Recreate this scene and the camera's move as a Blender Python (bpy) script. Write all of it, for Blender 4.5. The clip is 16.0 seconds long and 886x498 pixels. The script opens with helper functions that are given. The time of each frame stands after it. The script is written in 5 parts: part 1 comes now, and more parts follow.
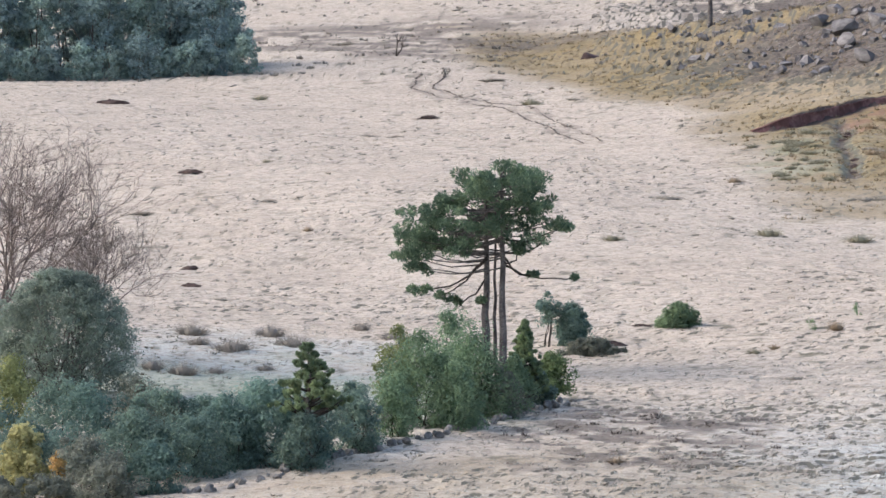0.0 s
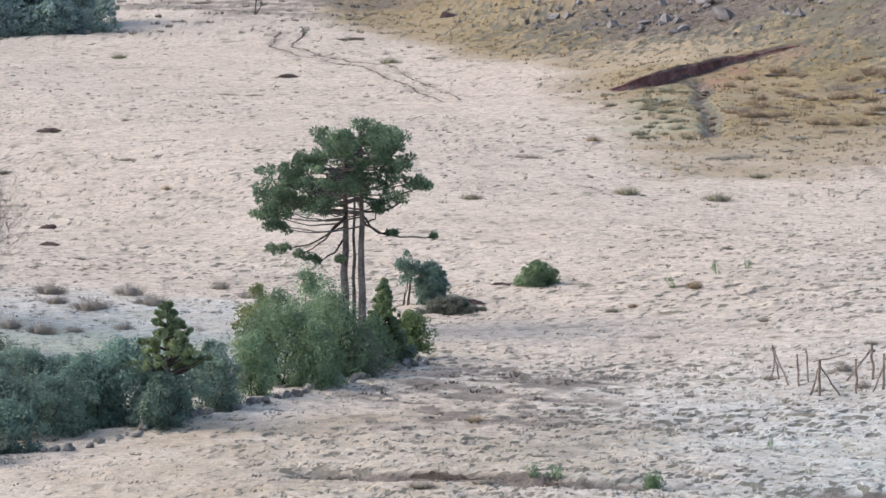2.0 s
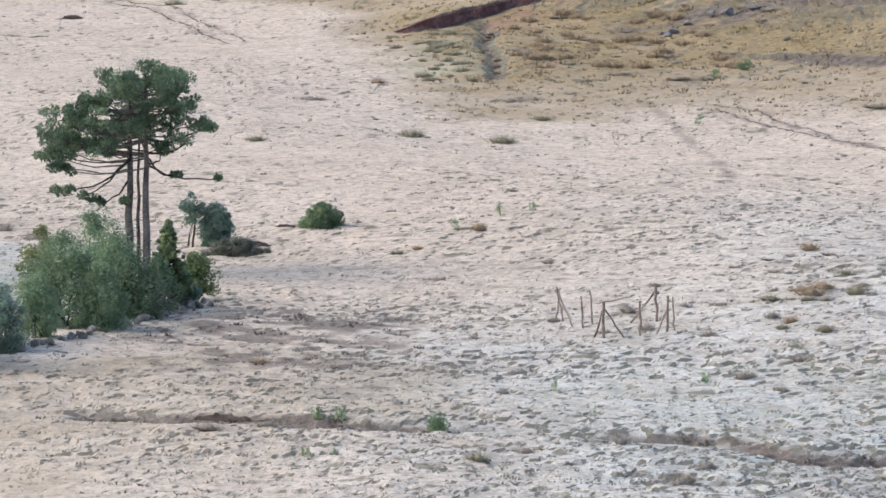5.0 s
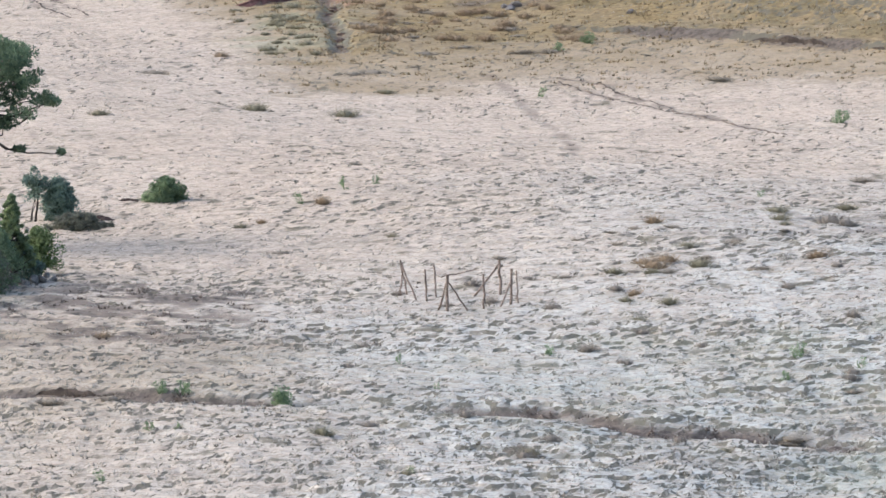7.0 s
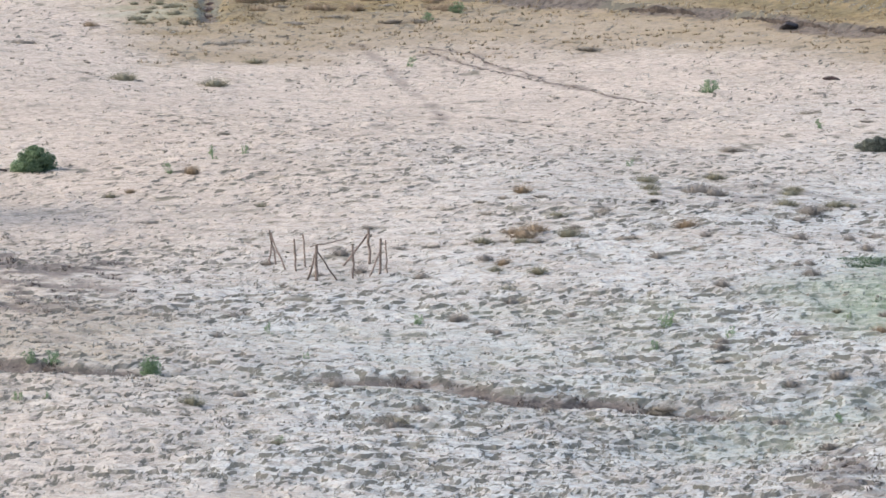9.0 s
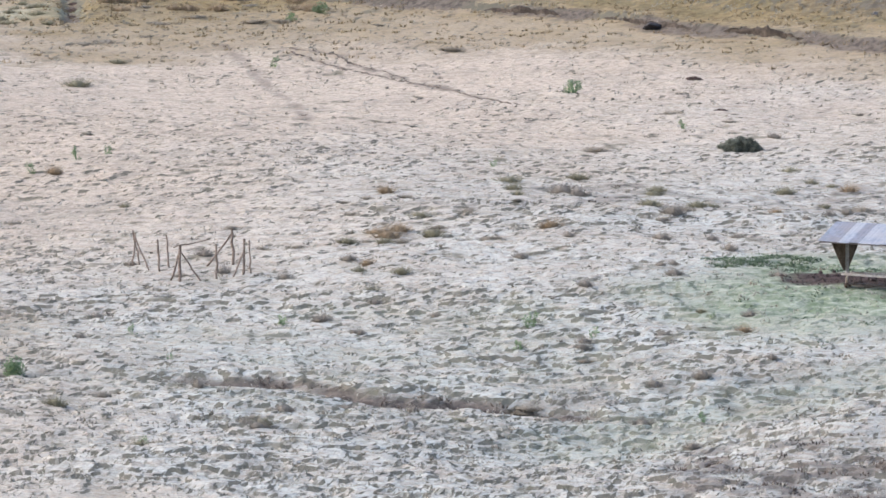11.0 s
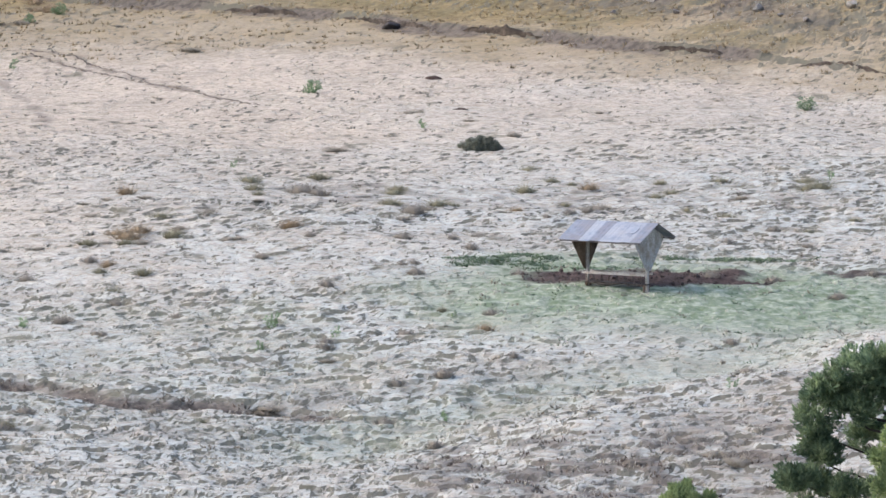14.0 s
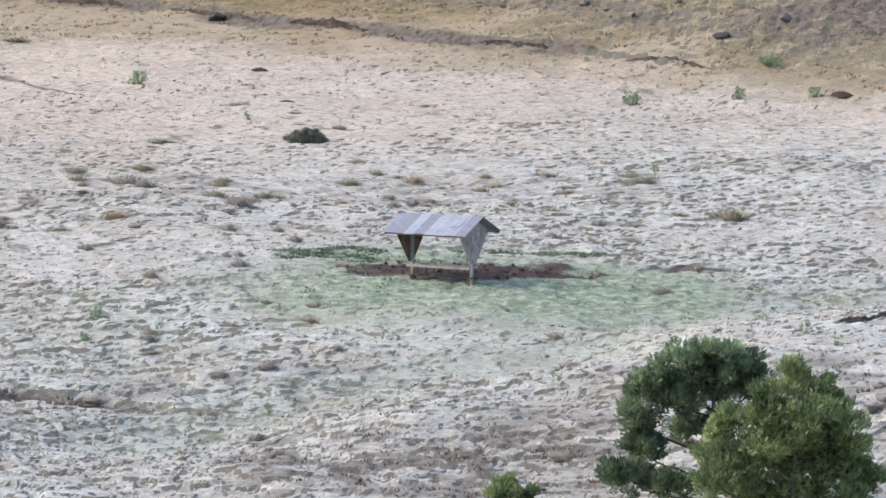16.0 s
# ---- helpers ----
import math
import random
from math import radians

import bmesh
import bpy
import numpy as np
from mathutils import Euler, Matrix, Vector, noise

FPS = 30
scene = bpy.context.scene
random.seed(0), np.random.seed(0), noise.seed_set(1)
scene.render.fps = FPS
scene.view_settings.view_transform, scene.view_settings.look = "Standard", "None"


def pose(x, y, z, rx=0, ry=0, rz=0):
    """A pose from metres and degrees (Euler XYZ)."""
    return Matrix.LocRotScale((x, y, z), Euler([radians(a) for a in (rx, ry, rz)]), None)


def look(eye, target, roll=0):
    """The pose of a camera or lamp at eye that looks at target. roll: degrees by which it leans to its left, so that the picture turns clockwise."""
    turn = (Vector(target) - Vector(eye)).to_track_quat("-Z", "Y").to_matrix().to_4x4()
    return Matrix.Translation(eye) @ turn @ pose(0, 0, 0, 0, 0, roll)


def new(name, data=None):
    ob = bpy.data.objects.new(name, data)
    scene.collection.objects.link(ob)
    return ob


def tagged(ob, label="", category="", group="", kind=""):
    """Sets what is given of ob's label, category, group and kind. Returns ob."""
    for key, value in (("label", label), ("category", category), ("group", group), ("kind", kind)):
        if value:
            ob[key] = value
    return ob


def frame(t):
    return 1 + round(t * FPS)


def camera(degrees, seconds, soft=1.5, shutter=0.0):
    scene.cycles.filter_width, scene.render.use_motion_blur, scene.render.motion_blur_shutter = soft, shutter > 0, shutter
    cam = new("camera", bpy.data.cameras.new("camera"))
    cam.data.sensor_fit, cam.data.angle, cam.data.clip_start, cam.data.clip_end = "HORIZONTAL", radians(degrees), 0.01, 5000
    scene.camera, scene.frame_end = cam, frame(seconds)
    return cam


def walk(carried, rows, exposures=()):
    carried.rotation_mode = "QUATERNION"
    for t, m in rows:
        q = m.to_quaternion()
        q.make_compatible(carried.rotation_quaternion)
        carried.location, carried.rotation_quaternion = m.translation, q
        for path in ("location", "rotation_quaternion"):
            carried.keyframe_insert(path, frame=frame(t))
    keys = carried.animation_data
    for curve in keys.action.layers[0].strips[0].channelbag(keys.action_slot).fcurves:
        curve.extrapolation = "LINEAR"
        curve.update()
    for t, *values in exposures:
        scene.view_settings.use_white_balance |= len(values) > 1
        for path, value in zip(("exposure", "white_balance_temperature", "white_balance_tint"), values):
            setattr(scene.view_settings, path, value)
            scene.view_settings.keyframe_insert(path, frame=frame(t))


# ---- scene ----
EYE = 21.7  # metres above the ground at the feeder
cam = camera(9.0, 16.0, soft=1.55)
# seconds, degrees turned to the right, looking up, leaning to the left: a long lens panning from a hillside
PAN = [
    (0.0, -0.000, -3.700, -0.350),
    (0.5, 0.352, -3.816, -0.364),
    (1.0, 0.724, -3.934, -0.389),
    (1.5, 1.075, -4.032, -0.295),
    (2.0, 1.436, -4.129, -0.275),
    (2.5, 1.802, -4.194, -0.279),
    (3.0, 2.184, -4.277, -0.271),
    (3.5, 2.526, -4.399, -0.111),
    (4.0, 2.857, -4.531, -0.012),
    (6.5, 4.870, -4.922, -0.150),
    (7.0, 5.229, -4.998, -0.073),
    (7.5, 5.553, -5.118, 0.024),
    (8.0, 5.892, -5.244, -0.009),
    (8.5, 6.223, -5.292, -0.029),
    (9.0, 6.566, -5.307, 0.030),
    (11.5, 8.278, -5.284, 0.102),
    (12.0, 8.597, -5.265, 0.101),
    (12.5, 9.012, -5.290, 0.071),
    (13.0, 9.504, -5.301, -0.053),
    (13.5, 10.031, -5.293, -0.021),
    (14.0, 10.607, -5.302, -0.063),
    (14.5, 11.166, -5.331, 0.101),
    (15.0, 11.645, -5.357, 0.225),
    (15.5, 12.045, -5.370, 0.407),
    (16.0, 12.398, -5.370, 0.471),
]
walk(cam, [(t, pose(0, 0, EYE, 0, 0, -turn) @ pose(0, 0, 0, 90 + up) @ pose(0, 0, 0, 0, 0, lean)) for t, turn, up, lean in PAN])

# ---- sky, sun and exposure ----
world = bpy.data.worlds.new("sky")
scene.world = world
world.use_nodes = True
wt = world.node_tree
sky = wt.nodes.new("ShaderNodeTexSky")
sky.sky_type, sky.sun_disc = "NISHITA", False
sky.sun_elevation, sky.sun_rotation = radians(38), radians(-85)
sky.air_density, sky.dust_density = 1.0, 2.5
wt.links.new(sky.outputs[0], wt.nodes["Background"].inputs["Color"])
wt.nodes["Background"].inputs["Strength"].default_value = 0.15
sun = new("sun", bpy.data.lights.new("sun", "SUN"))
sun.data.energy, sun.data.angle, sun.data.color = 0.95, radians(45), (1.0, 0.95, 0.90)
sun.matrix_basis = look((-90, 8, 70), (0, 0, 0))
scene.view_settings.exposure = 1.0


# -- ground form


def smooth(v):
    v = np.clip(v, 0, 1)
    return v * v * (3 - 2 * v)


def along(x, y, line):
    """Distance from a line of (x, y) corners, and the signed side."""
    best, side = np.full(np.shape(x), 1e9), np.zeros(np.shape(x))
    for (ax, ay), (bx, by) in zip(line, line[1:]):
        k = np.clip(((x - ax) * (bx - ax) + (y - ay) * (by - ay)) / ((bx - ax) ** 2 + (by - ay) ** 2), 0, 1)
        d = np.hypot(x - ax - k * (bx - ax), y - ay - k * (by - ay))
        s = (bx - ax) * (y - ay) - (by - ay) * (x - ax)
        side = np.where(d < best, np.sign(s), side)
        best = np.minimum(best, d)
    return best, side


DITCH = [(0.5, 197.4), (6.3, 194.8), (9.2, 193.2), (16, 193.2), (21, 193.3), (24.5, 190.2), (27.5, 190.4), (31, 188.6)]
RED_CUT = [(20.2, 367.2), (22.7, 368.1), (24.6, 370.4), (26.5, 373.2), (28.6, 376.6), (31, 377.8), (33.2, 378.2), (36.4, 377.4)]
GULLY = [(26.0, 369.5), (26.3, 363.7), (25.1, 355), (25.4, 347), (24.9, 341.6), (24.5, 335)]
BANK = [(42.8, 341.4), (50, 333.2), (55.5, 325.3), (57.8, 319.8), (63, 312.3), (66.4, 305.7), (72.5, 297.5)]

SWALE = [(22, 176), (28.3, 180.5), (39.4, 191.5), (46, 195.5), (53.3, 203.5), (64, 211), (90, 225)]


def ground(x, y):
    plane = 0.035 * (y - 221)
    near = 20.0 - 0.25 * np.maximum(y, 0) - 0.05 * np.minimum(y, 0)
    z = plane + 3 * np.logaddexp(0, (near - plane) / 3)
    d = (y - (424 - 1.63 * x)) / 1.91
    z = z + 18 * (1 - np.exp(-0.46 * 6 * np.logaddexp(0, d / 6) / 18)) * np.clip((x - 0.016 * y) / 34, 0, 1) ** 1.2 * (1 - smooth((d - 25) / 16) * smooth((60 - x) / 30))
    z = z + 0.35 * np.sin(x / 11 + 1) * np.sin(y / 23) + 0.25 * np.sin(x / 7.3 + y / 17 + 2)
    d, s = along(x, y, DITCH)
    z = z - 0.40 * np.exp(-(d / 0.9) ** 2) - 0.12 * smooth(1 - d / 4) * (s < 0)
    d, s = along(x, y, RED_CUT)
    z = z + np.interp(x, (20.2, 21.5, 22.8, 25, 27, 29.7, 33, 36.4), (0, 0.45, 0.8, 0.82, 0.75, 0.45, 0.25, 0)) * smooth((d - 0.05) / 0.4) * np.exp(-(d / 9)) * (s > 0)
    d, s = along(x, y, GULLY)
    z = z - 0.42 * np.exp(-(d / 0.6) ** 2) + 0.35 * np.exp(-(d / 3.5) ** 2) * smooth((366 - y) / 8) * smooth((y - 332) / 8)
    d, s = along(x, y, BANK)
    z = z + 0.4 * smooth(d / 0.6) * np.exp(-d / 5) * (s > 0)
    d, s = along(x, y, SWALE)
    z = z - 0.35 * np.exp(-(d / 4) ** 2) * smooth((x - 22) / 8) + 0.55 * smooth(d / 9) * (s < 0) * smooth((x - 25) / 12) * smooth((y - 120) / 30)
    return z


# -- end of ground form


def hashed(ix, iy, seed):
    h = (ix.astype(np.int64) * 374761393 + iy.astype(np.int64) * 668265263 + seed * 974634777) & 0x7FFFFFFF
    h = ((h ^ (h >> 13)) * 1274126177) & 0x7FFFFFFF
    return ((h ^ (h >> 16)) & 0xFFFF) / 65535.0


def wave(x, y, size, seed):
    """Smooth random values from 0 to 1, in lumps of that size."""
    x, y = x / size + seed * 17.3, y / size - seed * 9.1
    ix, iy = np.floor(x), np.floor(y)
    fx, fy = smooth(x - ix), smooth(y - iy)
    a, b = hashed(ix, iy, seed), hashed(ix + 1, iy, seed)
    c, d = hashed(ix, iy + 1, seed), hashed(ix + 1, iy + 1, seed)
    return (a + (b - a) * fx) * (1 - fy) + (c + (d - c) * fx) * fy


# ---- materials ----
def nodes_of(name, rough=0.9, spec=0.2):
    m = bpy.data.materials.new(name)
    m.use_nodes = True
    t = m.node_tree
    b = t.nodes["Principled BSDF"]
    b.inputs["Roughness"].default_value = rough
    b.inputs["Specular IOR Level"].default_value = spec
    return m, t, b


def add(t, kind, **values):
    n = t.nodes.new(kind)
    for k, v in values.items():
        n.inputs[k].default_value = v
    return n


def mixed(t, fac, a, b):
    n = t.nodes.new("ShaderNodeMix")
    n.data_type = "RGBA"
    for socket, v in ((n.inputs[0], fac), (n.inputs[6], a), (n.inputs[7], b)):
        if isinstance(v, (int, float)):
            socket.default_value = v
        elif isinstance(v, tuple):
            socket.default_value = (*v, 1)
        else:
            t.links.new(v, socket)
    return n.outputs[2]


def ramp(t, value, lo, hi):
    n = t.nodes.new("ShaderNodeMapRange")
    n.interpolation_type = "SMOOTHSTEP"
    n.inputs["From Min"].default_value, n.inputs["From Max"].default_value = lo, hi
    t.links.new(value, n.inputs["Value"])
    return n.outputs["Result"]


def speckle(t, scale, detail=3.0, rough=0.6):
    n = add(t, "ShaderNodeTexNoise", Scale=scale, Detail=detail, Roughness=rough)
    t.links.new(t.nodes["Texture Coordinate"].outputs["Object"] if "Texture Coordinate" in t.nodes else t.nodes.new("ShaderNodeTexCoord").outputs["Object"], n.inputs["Vector"])
    return n.outputs["Fac"]


def surface(name, dark, light, fine=8.0, coarse=1.2, rough=0.9, bump=0.3, tint=None, islands=0.0, spec=0.2, metal=0.0, depth=0.02):
    """Two colours mixed by a coarse and a fine grain, with relief; tint: a third colour in stains; islands: how far loose pieces vary."""
    m, t, b = nodes_of(name, rough, spec)
    b.inputs["Metallic"].default_value = metal
    f, c = speckle(t, fine, 4), speckle(t, coarse, 2)
    col = mixed(t, ramp(t, f, 0.3, 0.7), dark, light)
    col = mixed(t, ramp(t, c, 0.35, 0.75), col, tint or tuple(0.6 * v for v in dark))
    if islands:
        geo = t.nodes.new("ShaderNodeNewGeometry")
        hsv = t.nodes.new("ShaderNodeHueSaturation")
        r = t.nodes.new("ShaderNodeMapRange")
        r.inputs["To Min"].default_value, r.inputs["To Max"].default_value = 1 - islands, 1 + islands
        t.links.new(geo.outputs["Random Per Island"], r.inputs["Value"])
        t.links.new(r.outputs["Result"], hsv.inputs["Value"])
        t.links.new(col, hsv.inputs["Color"])
        col = hsv.outputs["Color"]
    info = t.nodes.new("ShaderNodeObjectInfo")
    hs = t.nodes.new("ShaderNodeHueSaturation")
    r = t.nodes.new("ShaderNodeMapRange")
    r.inputs["To Min"].default_value, r.inputs["To Max"].default_value = 0.88, 1.12
    t.links.new(info.outputs["Random"], r.inputs["Value"])
    t.links.new(r.outputs["Result"], hs.inputs["Value"])
    t.links.new(col, hs.inputs["Color"])
    t.links.new(hs.outputs["Color"], b.inputs["Base Color"])
    if bump:
        n = add(t, "ShaderNodeBump", Strength=bump, Distance=depth)
        t.links.new(f, n.inputs["Height"])
        t.links.new(n.outputs["Normal"], b.inputs["Normal"])
    return m


def leafy(name, dark, light, islands=0.14, rough=0.8):
    m = surface(name, dark, light, fine=2.2, coarse=0.5, rough=rough, bump=0, islands=islands, spec=0.06)
    t = m.node_tree
    b = t.nodes["Principled BSDF"]
    thin, both = t.nodes.new("ShaderNodeBsdfTranslucent"), t.nodes.new("ShaderNodeMixShader")
    both.inputs[0].default_value = 0.5
    t.links.new(b.inputs["Base Color"].links[0].from_socket, thin.inputs["Color"])
    t.links.new(b.outputs[0], both.inputs[1])
    t.links.new(thin.outputs[0], both.inputs[2])
    t.links.new(both.outputs[0], t.nodes["Material Output"].inputs["Surface"])
    return m


FROST_HIGH, FROST_LOW = (0.612, 0.524, 0.430), (0.568, 0.580, 0.546)


def field_material():
    m, t, b = nodes_of("frosted_pasture", 0.95, 0.1)

    def zone(name):
        n = t.nodes.new("ShaderNodeAttribute")
        n.attribute_name = name
        return n.outputs["Fac"]

    fine, mid, wide = speckle(t, 9.0, 4, 0.7), speckle(t, 2.2, 3, 0.65), speckle(t, 0.16, 4, 0.6)
    frost = mixed(t, zone("cold"), FROST_HIGH, FROST_LOW)
    straw = mixed(t, mid, (0.36, 0.29, 0.22), (0.50, 0.41, 0.34))
    patchy = mixed(t, ramp(t, mid, 0.42, 0.66), frost, mixed(t, 0.6, frost, straw))
    col = mixed(t, ramp(t, wide, 0.38, 0.66), patchy, mixed(t, 0.35, patchy, straw))
    grain = t.nodes.new("ShaderNodeHueSaturation")
    grain.inputs["Value"].default_value = 0.66
    t.links.new(col, grain.inputs["Color"])
    col = mixed(t, ramp(t, speckle(t, 2.6, 5, 0.8), 0.44, 0.66), col, grain.outputs["Color"])
    col = mixed(t, ramp(t, speckle(t, 1.25, 6, 0.78), 0.53, 0.64), col, mixed(t, 0.5, col, mixed(t, mid, (0.23, 0.19, 0.155), (0.36, 0.31, 0.26))))
    col = mixed(t, zone("tan"), col, mixed(t, ramp(t, mid, 0.3, 0.7), (0.18, 0.130, 0.062), (0.315, 0.240, 0.122)))
    col = mixed(t, zone("olive"), col, mixed(t, ramp(t, mid, 0.3, 0.65), (0.09, 0.074, 0.038), (0.19, 0.155, 0.082)))
    # dull ground for the hollows, with their shade put into the colour
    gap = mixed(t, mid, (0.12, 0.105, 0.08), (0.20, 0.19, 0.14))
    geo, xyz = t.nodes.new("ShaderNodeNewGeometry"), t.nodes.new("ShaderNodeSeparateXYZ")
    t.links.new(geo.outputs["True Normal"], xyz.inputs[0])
    # steep tussock sides: unfrosted grass, with the shade under the tops painted in
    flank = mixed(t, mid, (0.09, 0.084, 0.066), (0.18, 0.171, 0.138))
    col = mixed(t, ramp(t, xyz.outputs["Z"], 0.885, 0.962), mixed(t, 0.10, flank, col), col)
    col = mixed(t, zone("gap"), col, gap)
    col = mixed(t, ramp(t, fine, 0.60, 0.78), col, mixed(t, 0.55, col, gap))
    col = mixed(t, ramp(t, speckle(t, 4.2, 5, 0.7), 0.585, 0.65), col, mixed(t, 0.55, col, flank))
    col = mixed(t, zone("green"), col, mixed(t, ramp(t, mid, 0.35, 0.75), (0.165, 0.217, 0.135), (0.44, 0.468, 0.385)))
    col = mixed(t, zone("heath"), col, mixed(t, ramp(t, mid, 0.3, 0.65), (0.07, 0.058, 0.052), (0.18, 0.15, 0.13)))
    col = mixed(t, zone("soil"), col, mixed(t, ramp(t, fine, 0.3, 0.7), (0.05, 0.036, 0.034), (0.108, 0.077, 0.072)))
    col = mixed(t, zone("red"), col, mixed(t, ramp(t, fine, 0.3, 0.7), (0.20, 0.095, 0.075), (0.33, 0.195, 0.15)))
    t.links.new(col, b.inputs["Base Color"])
    n = add(t, "ShaderNodeBump", Strength=0.55, Distance=0.06)
    t.links.new(fine, n.inputs["Height"])
    n2 = add(t, "ShaderNodeBump", Strength=0.55, Distance=0.18)
    t.links.new(mid, n2.inputs["Height"])
    t.links.new(n2.outputs["Normal"], n.inputs["Normal"])
    t.links.new(n.outputs["Normal"], b.inputs["Normal"])
    return m


def blade_material(name, low, high):
    """Grass that pales towards frosted tips, each blade a little different."""
    m, t, b = nodes_of(name, 0.85, 0.15)
    geo = t.nodes.new("ShaderNodeNewGeometry")
    tip = t.nodes.new("ShaderNodeAttribute")
    tip.attribute_name = "tip"
    col = mixed(t, geo.outputs["Random Per Island"], tuple(0.7 * v for v in low), tuple(min(1, 1.3 * v) for v in low))
    col = mixed(t, tip.outputs["Fac"], col, high)
    t.links.new(col, b.inputs["Base Color"])
    return m


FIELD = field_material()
GRASS = blade_material("frosted_grass", (0.25, 0.235, 0.195), (0.56, 0.535, 0.485))
WEED = blade_material("winter_weed", (0.16, 0.14, 0.11), (0.33, 0.29, 0.24))
HILL = blade_material("tan_hill_grass", (0.22, 0.165, 0.10), (0.32, 0.25, 0.16))
HEATHER = blade_material("dark_heather", (0.075, 0.058, 0.05), (0.19, 0.15, 0.13))
LUSH = blade_material("lush_green_grass", (0.055, 0.085, 0.05), (0.21, 0.27, 0.18))
STRAW = blade_material("dry_tussock_grass", (0.16, 0.115, 0.07), (0.40, 0.31, 0.22))
OLIVE = blade_material("olive_tussock_grass", (0.12, 0.112, 0.072), (0.33, 0.305, 0.225))
SEDGE = blade_material("grey_sedge", (0.17, 0.15, 0.125), (0.32, 0.285, 0.25))
NEEDLE = leafy("dark_araucaria_needles", (0.114, 0.175, 0.122), (0.266, 0.345, 0.208))
NEEDLE_YOUNG = leafy("young_araucaria_needles", (0.187, 0.259, 0.165), (0.380, 0.451, 0.237))
# brighter olive needles: light falling on the conifers is put into the colour
NEEDLE_LIT = leafy("lit_olive_araucaria_needles", (0.155, 0.222, 0.114), (0.464, 0.535, 0.246))
NEEDLE_DEEP = leafy("deep_green_araucaria_needles", (0.119, 0.185, 0.122), (0.336, 0.411, 0.229))
# green, blue-green, dark and dull willow leaves carry extra blue for haze
LEAF_MID = leafy("green_shrub_leaves", (0.182, 0.266, 0.176), (0.295, 0.386, 0.226))
LEAF_OLIVE = leafy("olive_shrub_leaves", (0.203, 0.234, 0.118), (0.350, 0.368, 0.172))
LEAF_FRESH = leafy("fresh_shrub_leaves", (0.168, 0.236, 0.120), (0.296, 0.368, 0.176))
LEAF_BLUE = leafy("blue_green_shrub_leaves", (0.171, 0.258, 0.231), (0.269, 0.379, 0.312))
LEAF_DARK = leafy("dark_shrub_leaves", (0.176, 0.254, 0.222), (0.290, 0.379, 0.295))
LEAF_GREY = leafy("grey_green_willow_leaves", (0.199, 0.216, 0.180), (0.339, 0.346, 0.278))
LEAF_WILLOW = leafy("dull_willow_leaves", (0.236, 0.289, 0.244), (0.378, 0.437, 0.350))
LEAF_YELLOW = leafy("yellow_autumn_leaves", (0.36, 0.35, 0.18), (0.58, 0.54, 0.28))
LEAF_ORANGE = leafy("orange_autumn_leaves", (0.62, 0.42, 0.17), (0.85, 0.60, 0.28))
# pale blue-green: the haze over the far wood is painted into its leaves
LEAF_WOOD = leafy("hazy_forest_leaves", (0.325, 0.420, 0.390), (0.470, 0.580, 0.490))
LEAF_WOOD_DEEP = leafy("hazy_deep_forest_leaves", (0.267, 0.353, 0.357), (0.390, 0.485, 0.447))
BARK = surface("grey_brown_bark", (0.11, 0.097, 0.092), (0.21, 0.182, 0.17), fine=14, coarse=2, bump=0.7)
BARK_DARK = surface("dark_bark", (0.04, 0.032, 0.028), (0.10, 0.08, 0.068), fine=14, coarse=2, bump=0.5)
TWIG = surface("brown_bare_twigs", (0.16, 0.125, 0.11), (0.30, 0.235, 0.21), fine=6, coarse=1, bump=0)
TWIG_GREY = surface("grey_bare_twigs", (0.14, 0.12, 0.11), (0.26, 0.23, 0.215), fine=6, coarse=1, bump=0)
POST_WOOD = surface("weathered_post_wood", (0.162, 0.121, 0.097), (0.392, 0.304, 0.250), fine=18, coarse=2.5, bump=0.6)
BOARD_WOOD = surface("grey_weathered_boards", (0.28, 0.26, 0.255), (0.50, 0.47, 0.46), fine=16, coarse=2, bump=0.5, tint=(0.25, 0.20, 0.17))
BEAM_WOOD = surface("brown_weathered_beam", (0.12, 0.085, 0.065), (0.25, 0.18, 0.14), fine=16, coarse=2, bump=0.5)
MUDDY_WOOD = surface("mud_stained_wood", (0.05, 0.041, 0.039), (0.105, 0.088, 0.083), fine=12, coarse=3, bump=0.5)
SHEET = surface("weathered_roof_sheet", (0.167, 0.194, 0.255), (0.273, 0.304, 0.378), fine=5, coarse=1.5, rough=0.55, bump=0.15, tint=(0.26, 0.25, 0.27), spec=0.5)
SHEET_PALE = surface("pale_roof_sheet", (0.238, 0.264, 0.326), (0.339, 0.365, 0.431), fine=5, coarse=1.5, rough=0.5, bump=0.15, tint=(0.36, 0.36, 0.39), spec=0.5)
SHEET_DARK = surface("rusty_roof_edge", (0.10, 0.085, 0.085), (0.20, 0.18, 0.19), fine=8, coarse=2, rough=0.6, bump=0.2)
ROCK = surface("lichen_grey_rock", (0.145, 0.133, 0.130), (0.30, 0.278, 0.27), fine=3.5, coarse=0.7, bump=0.8, depth=0.1, tint=(0.10, 0.09, 0.085))
ROCK_RED = surface("red_brown_rock", (0.09, 0.06, 0.06), (0.20, 0.145, 0.14), fine=3.5, coarse=0.7, bump=0.8, depth=0.1)
ROCK_DARK = surface("dark_mossy_rock", (0.06, 0.055, 0.06), (0.15, 0.14, 0.145), fine=3.5, coarse=0.9, bump=0.8, depth=0.08)
STONE = surface("pale_field_stone", (0.17, 0.16, 0.15), (0.36, 0.34, 0.32), fine=5, coarse=1.2, bump=0.7, depth=0.05)
SPROUT_LEAF = leafy("fresh_green_plant_leaves", (0.19, 0.27, 0.15), (0.34, 0.44, 0.25))
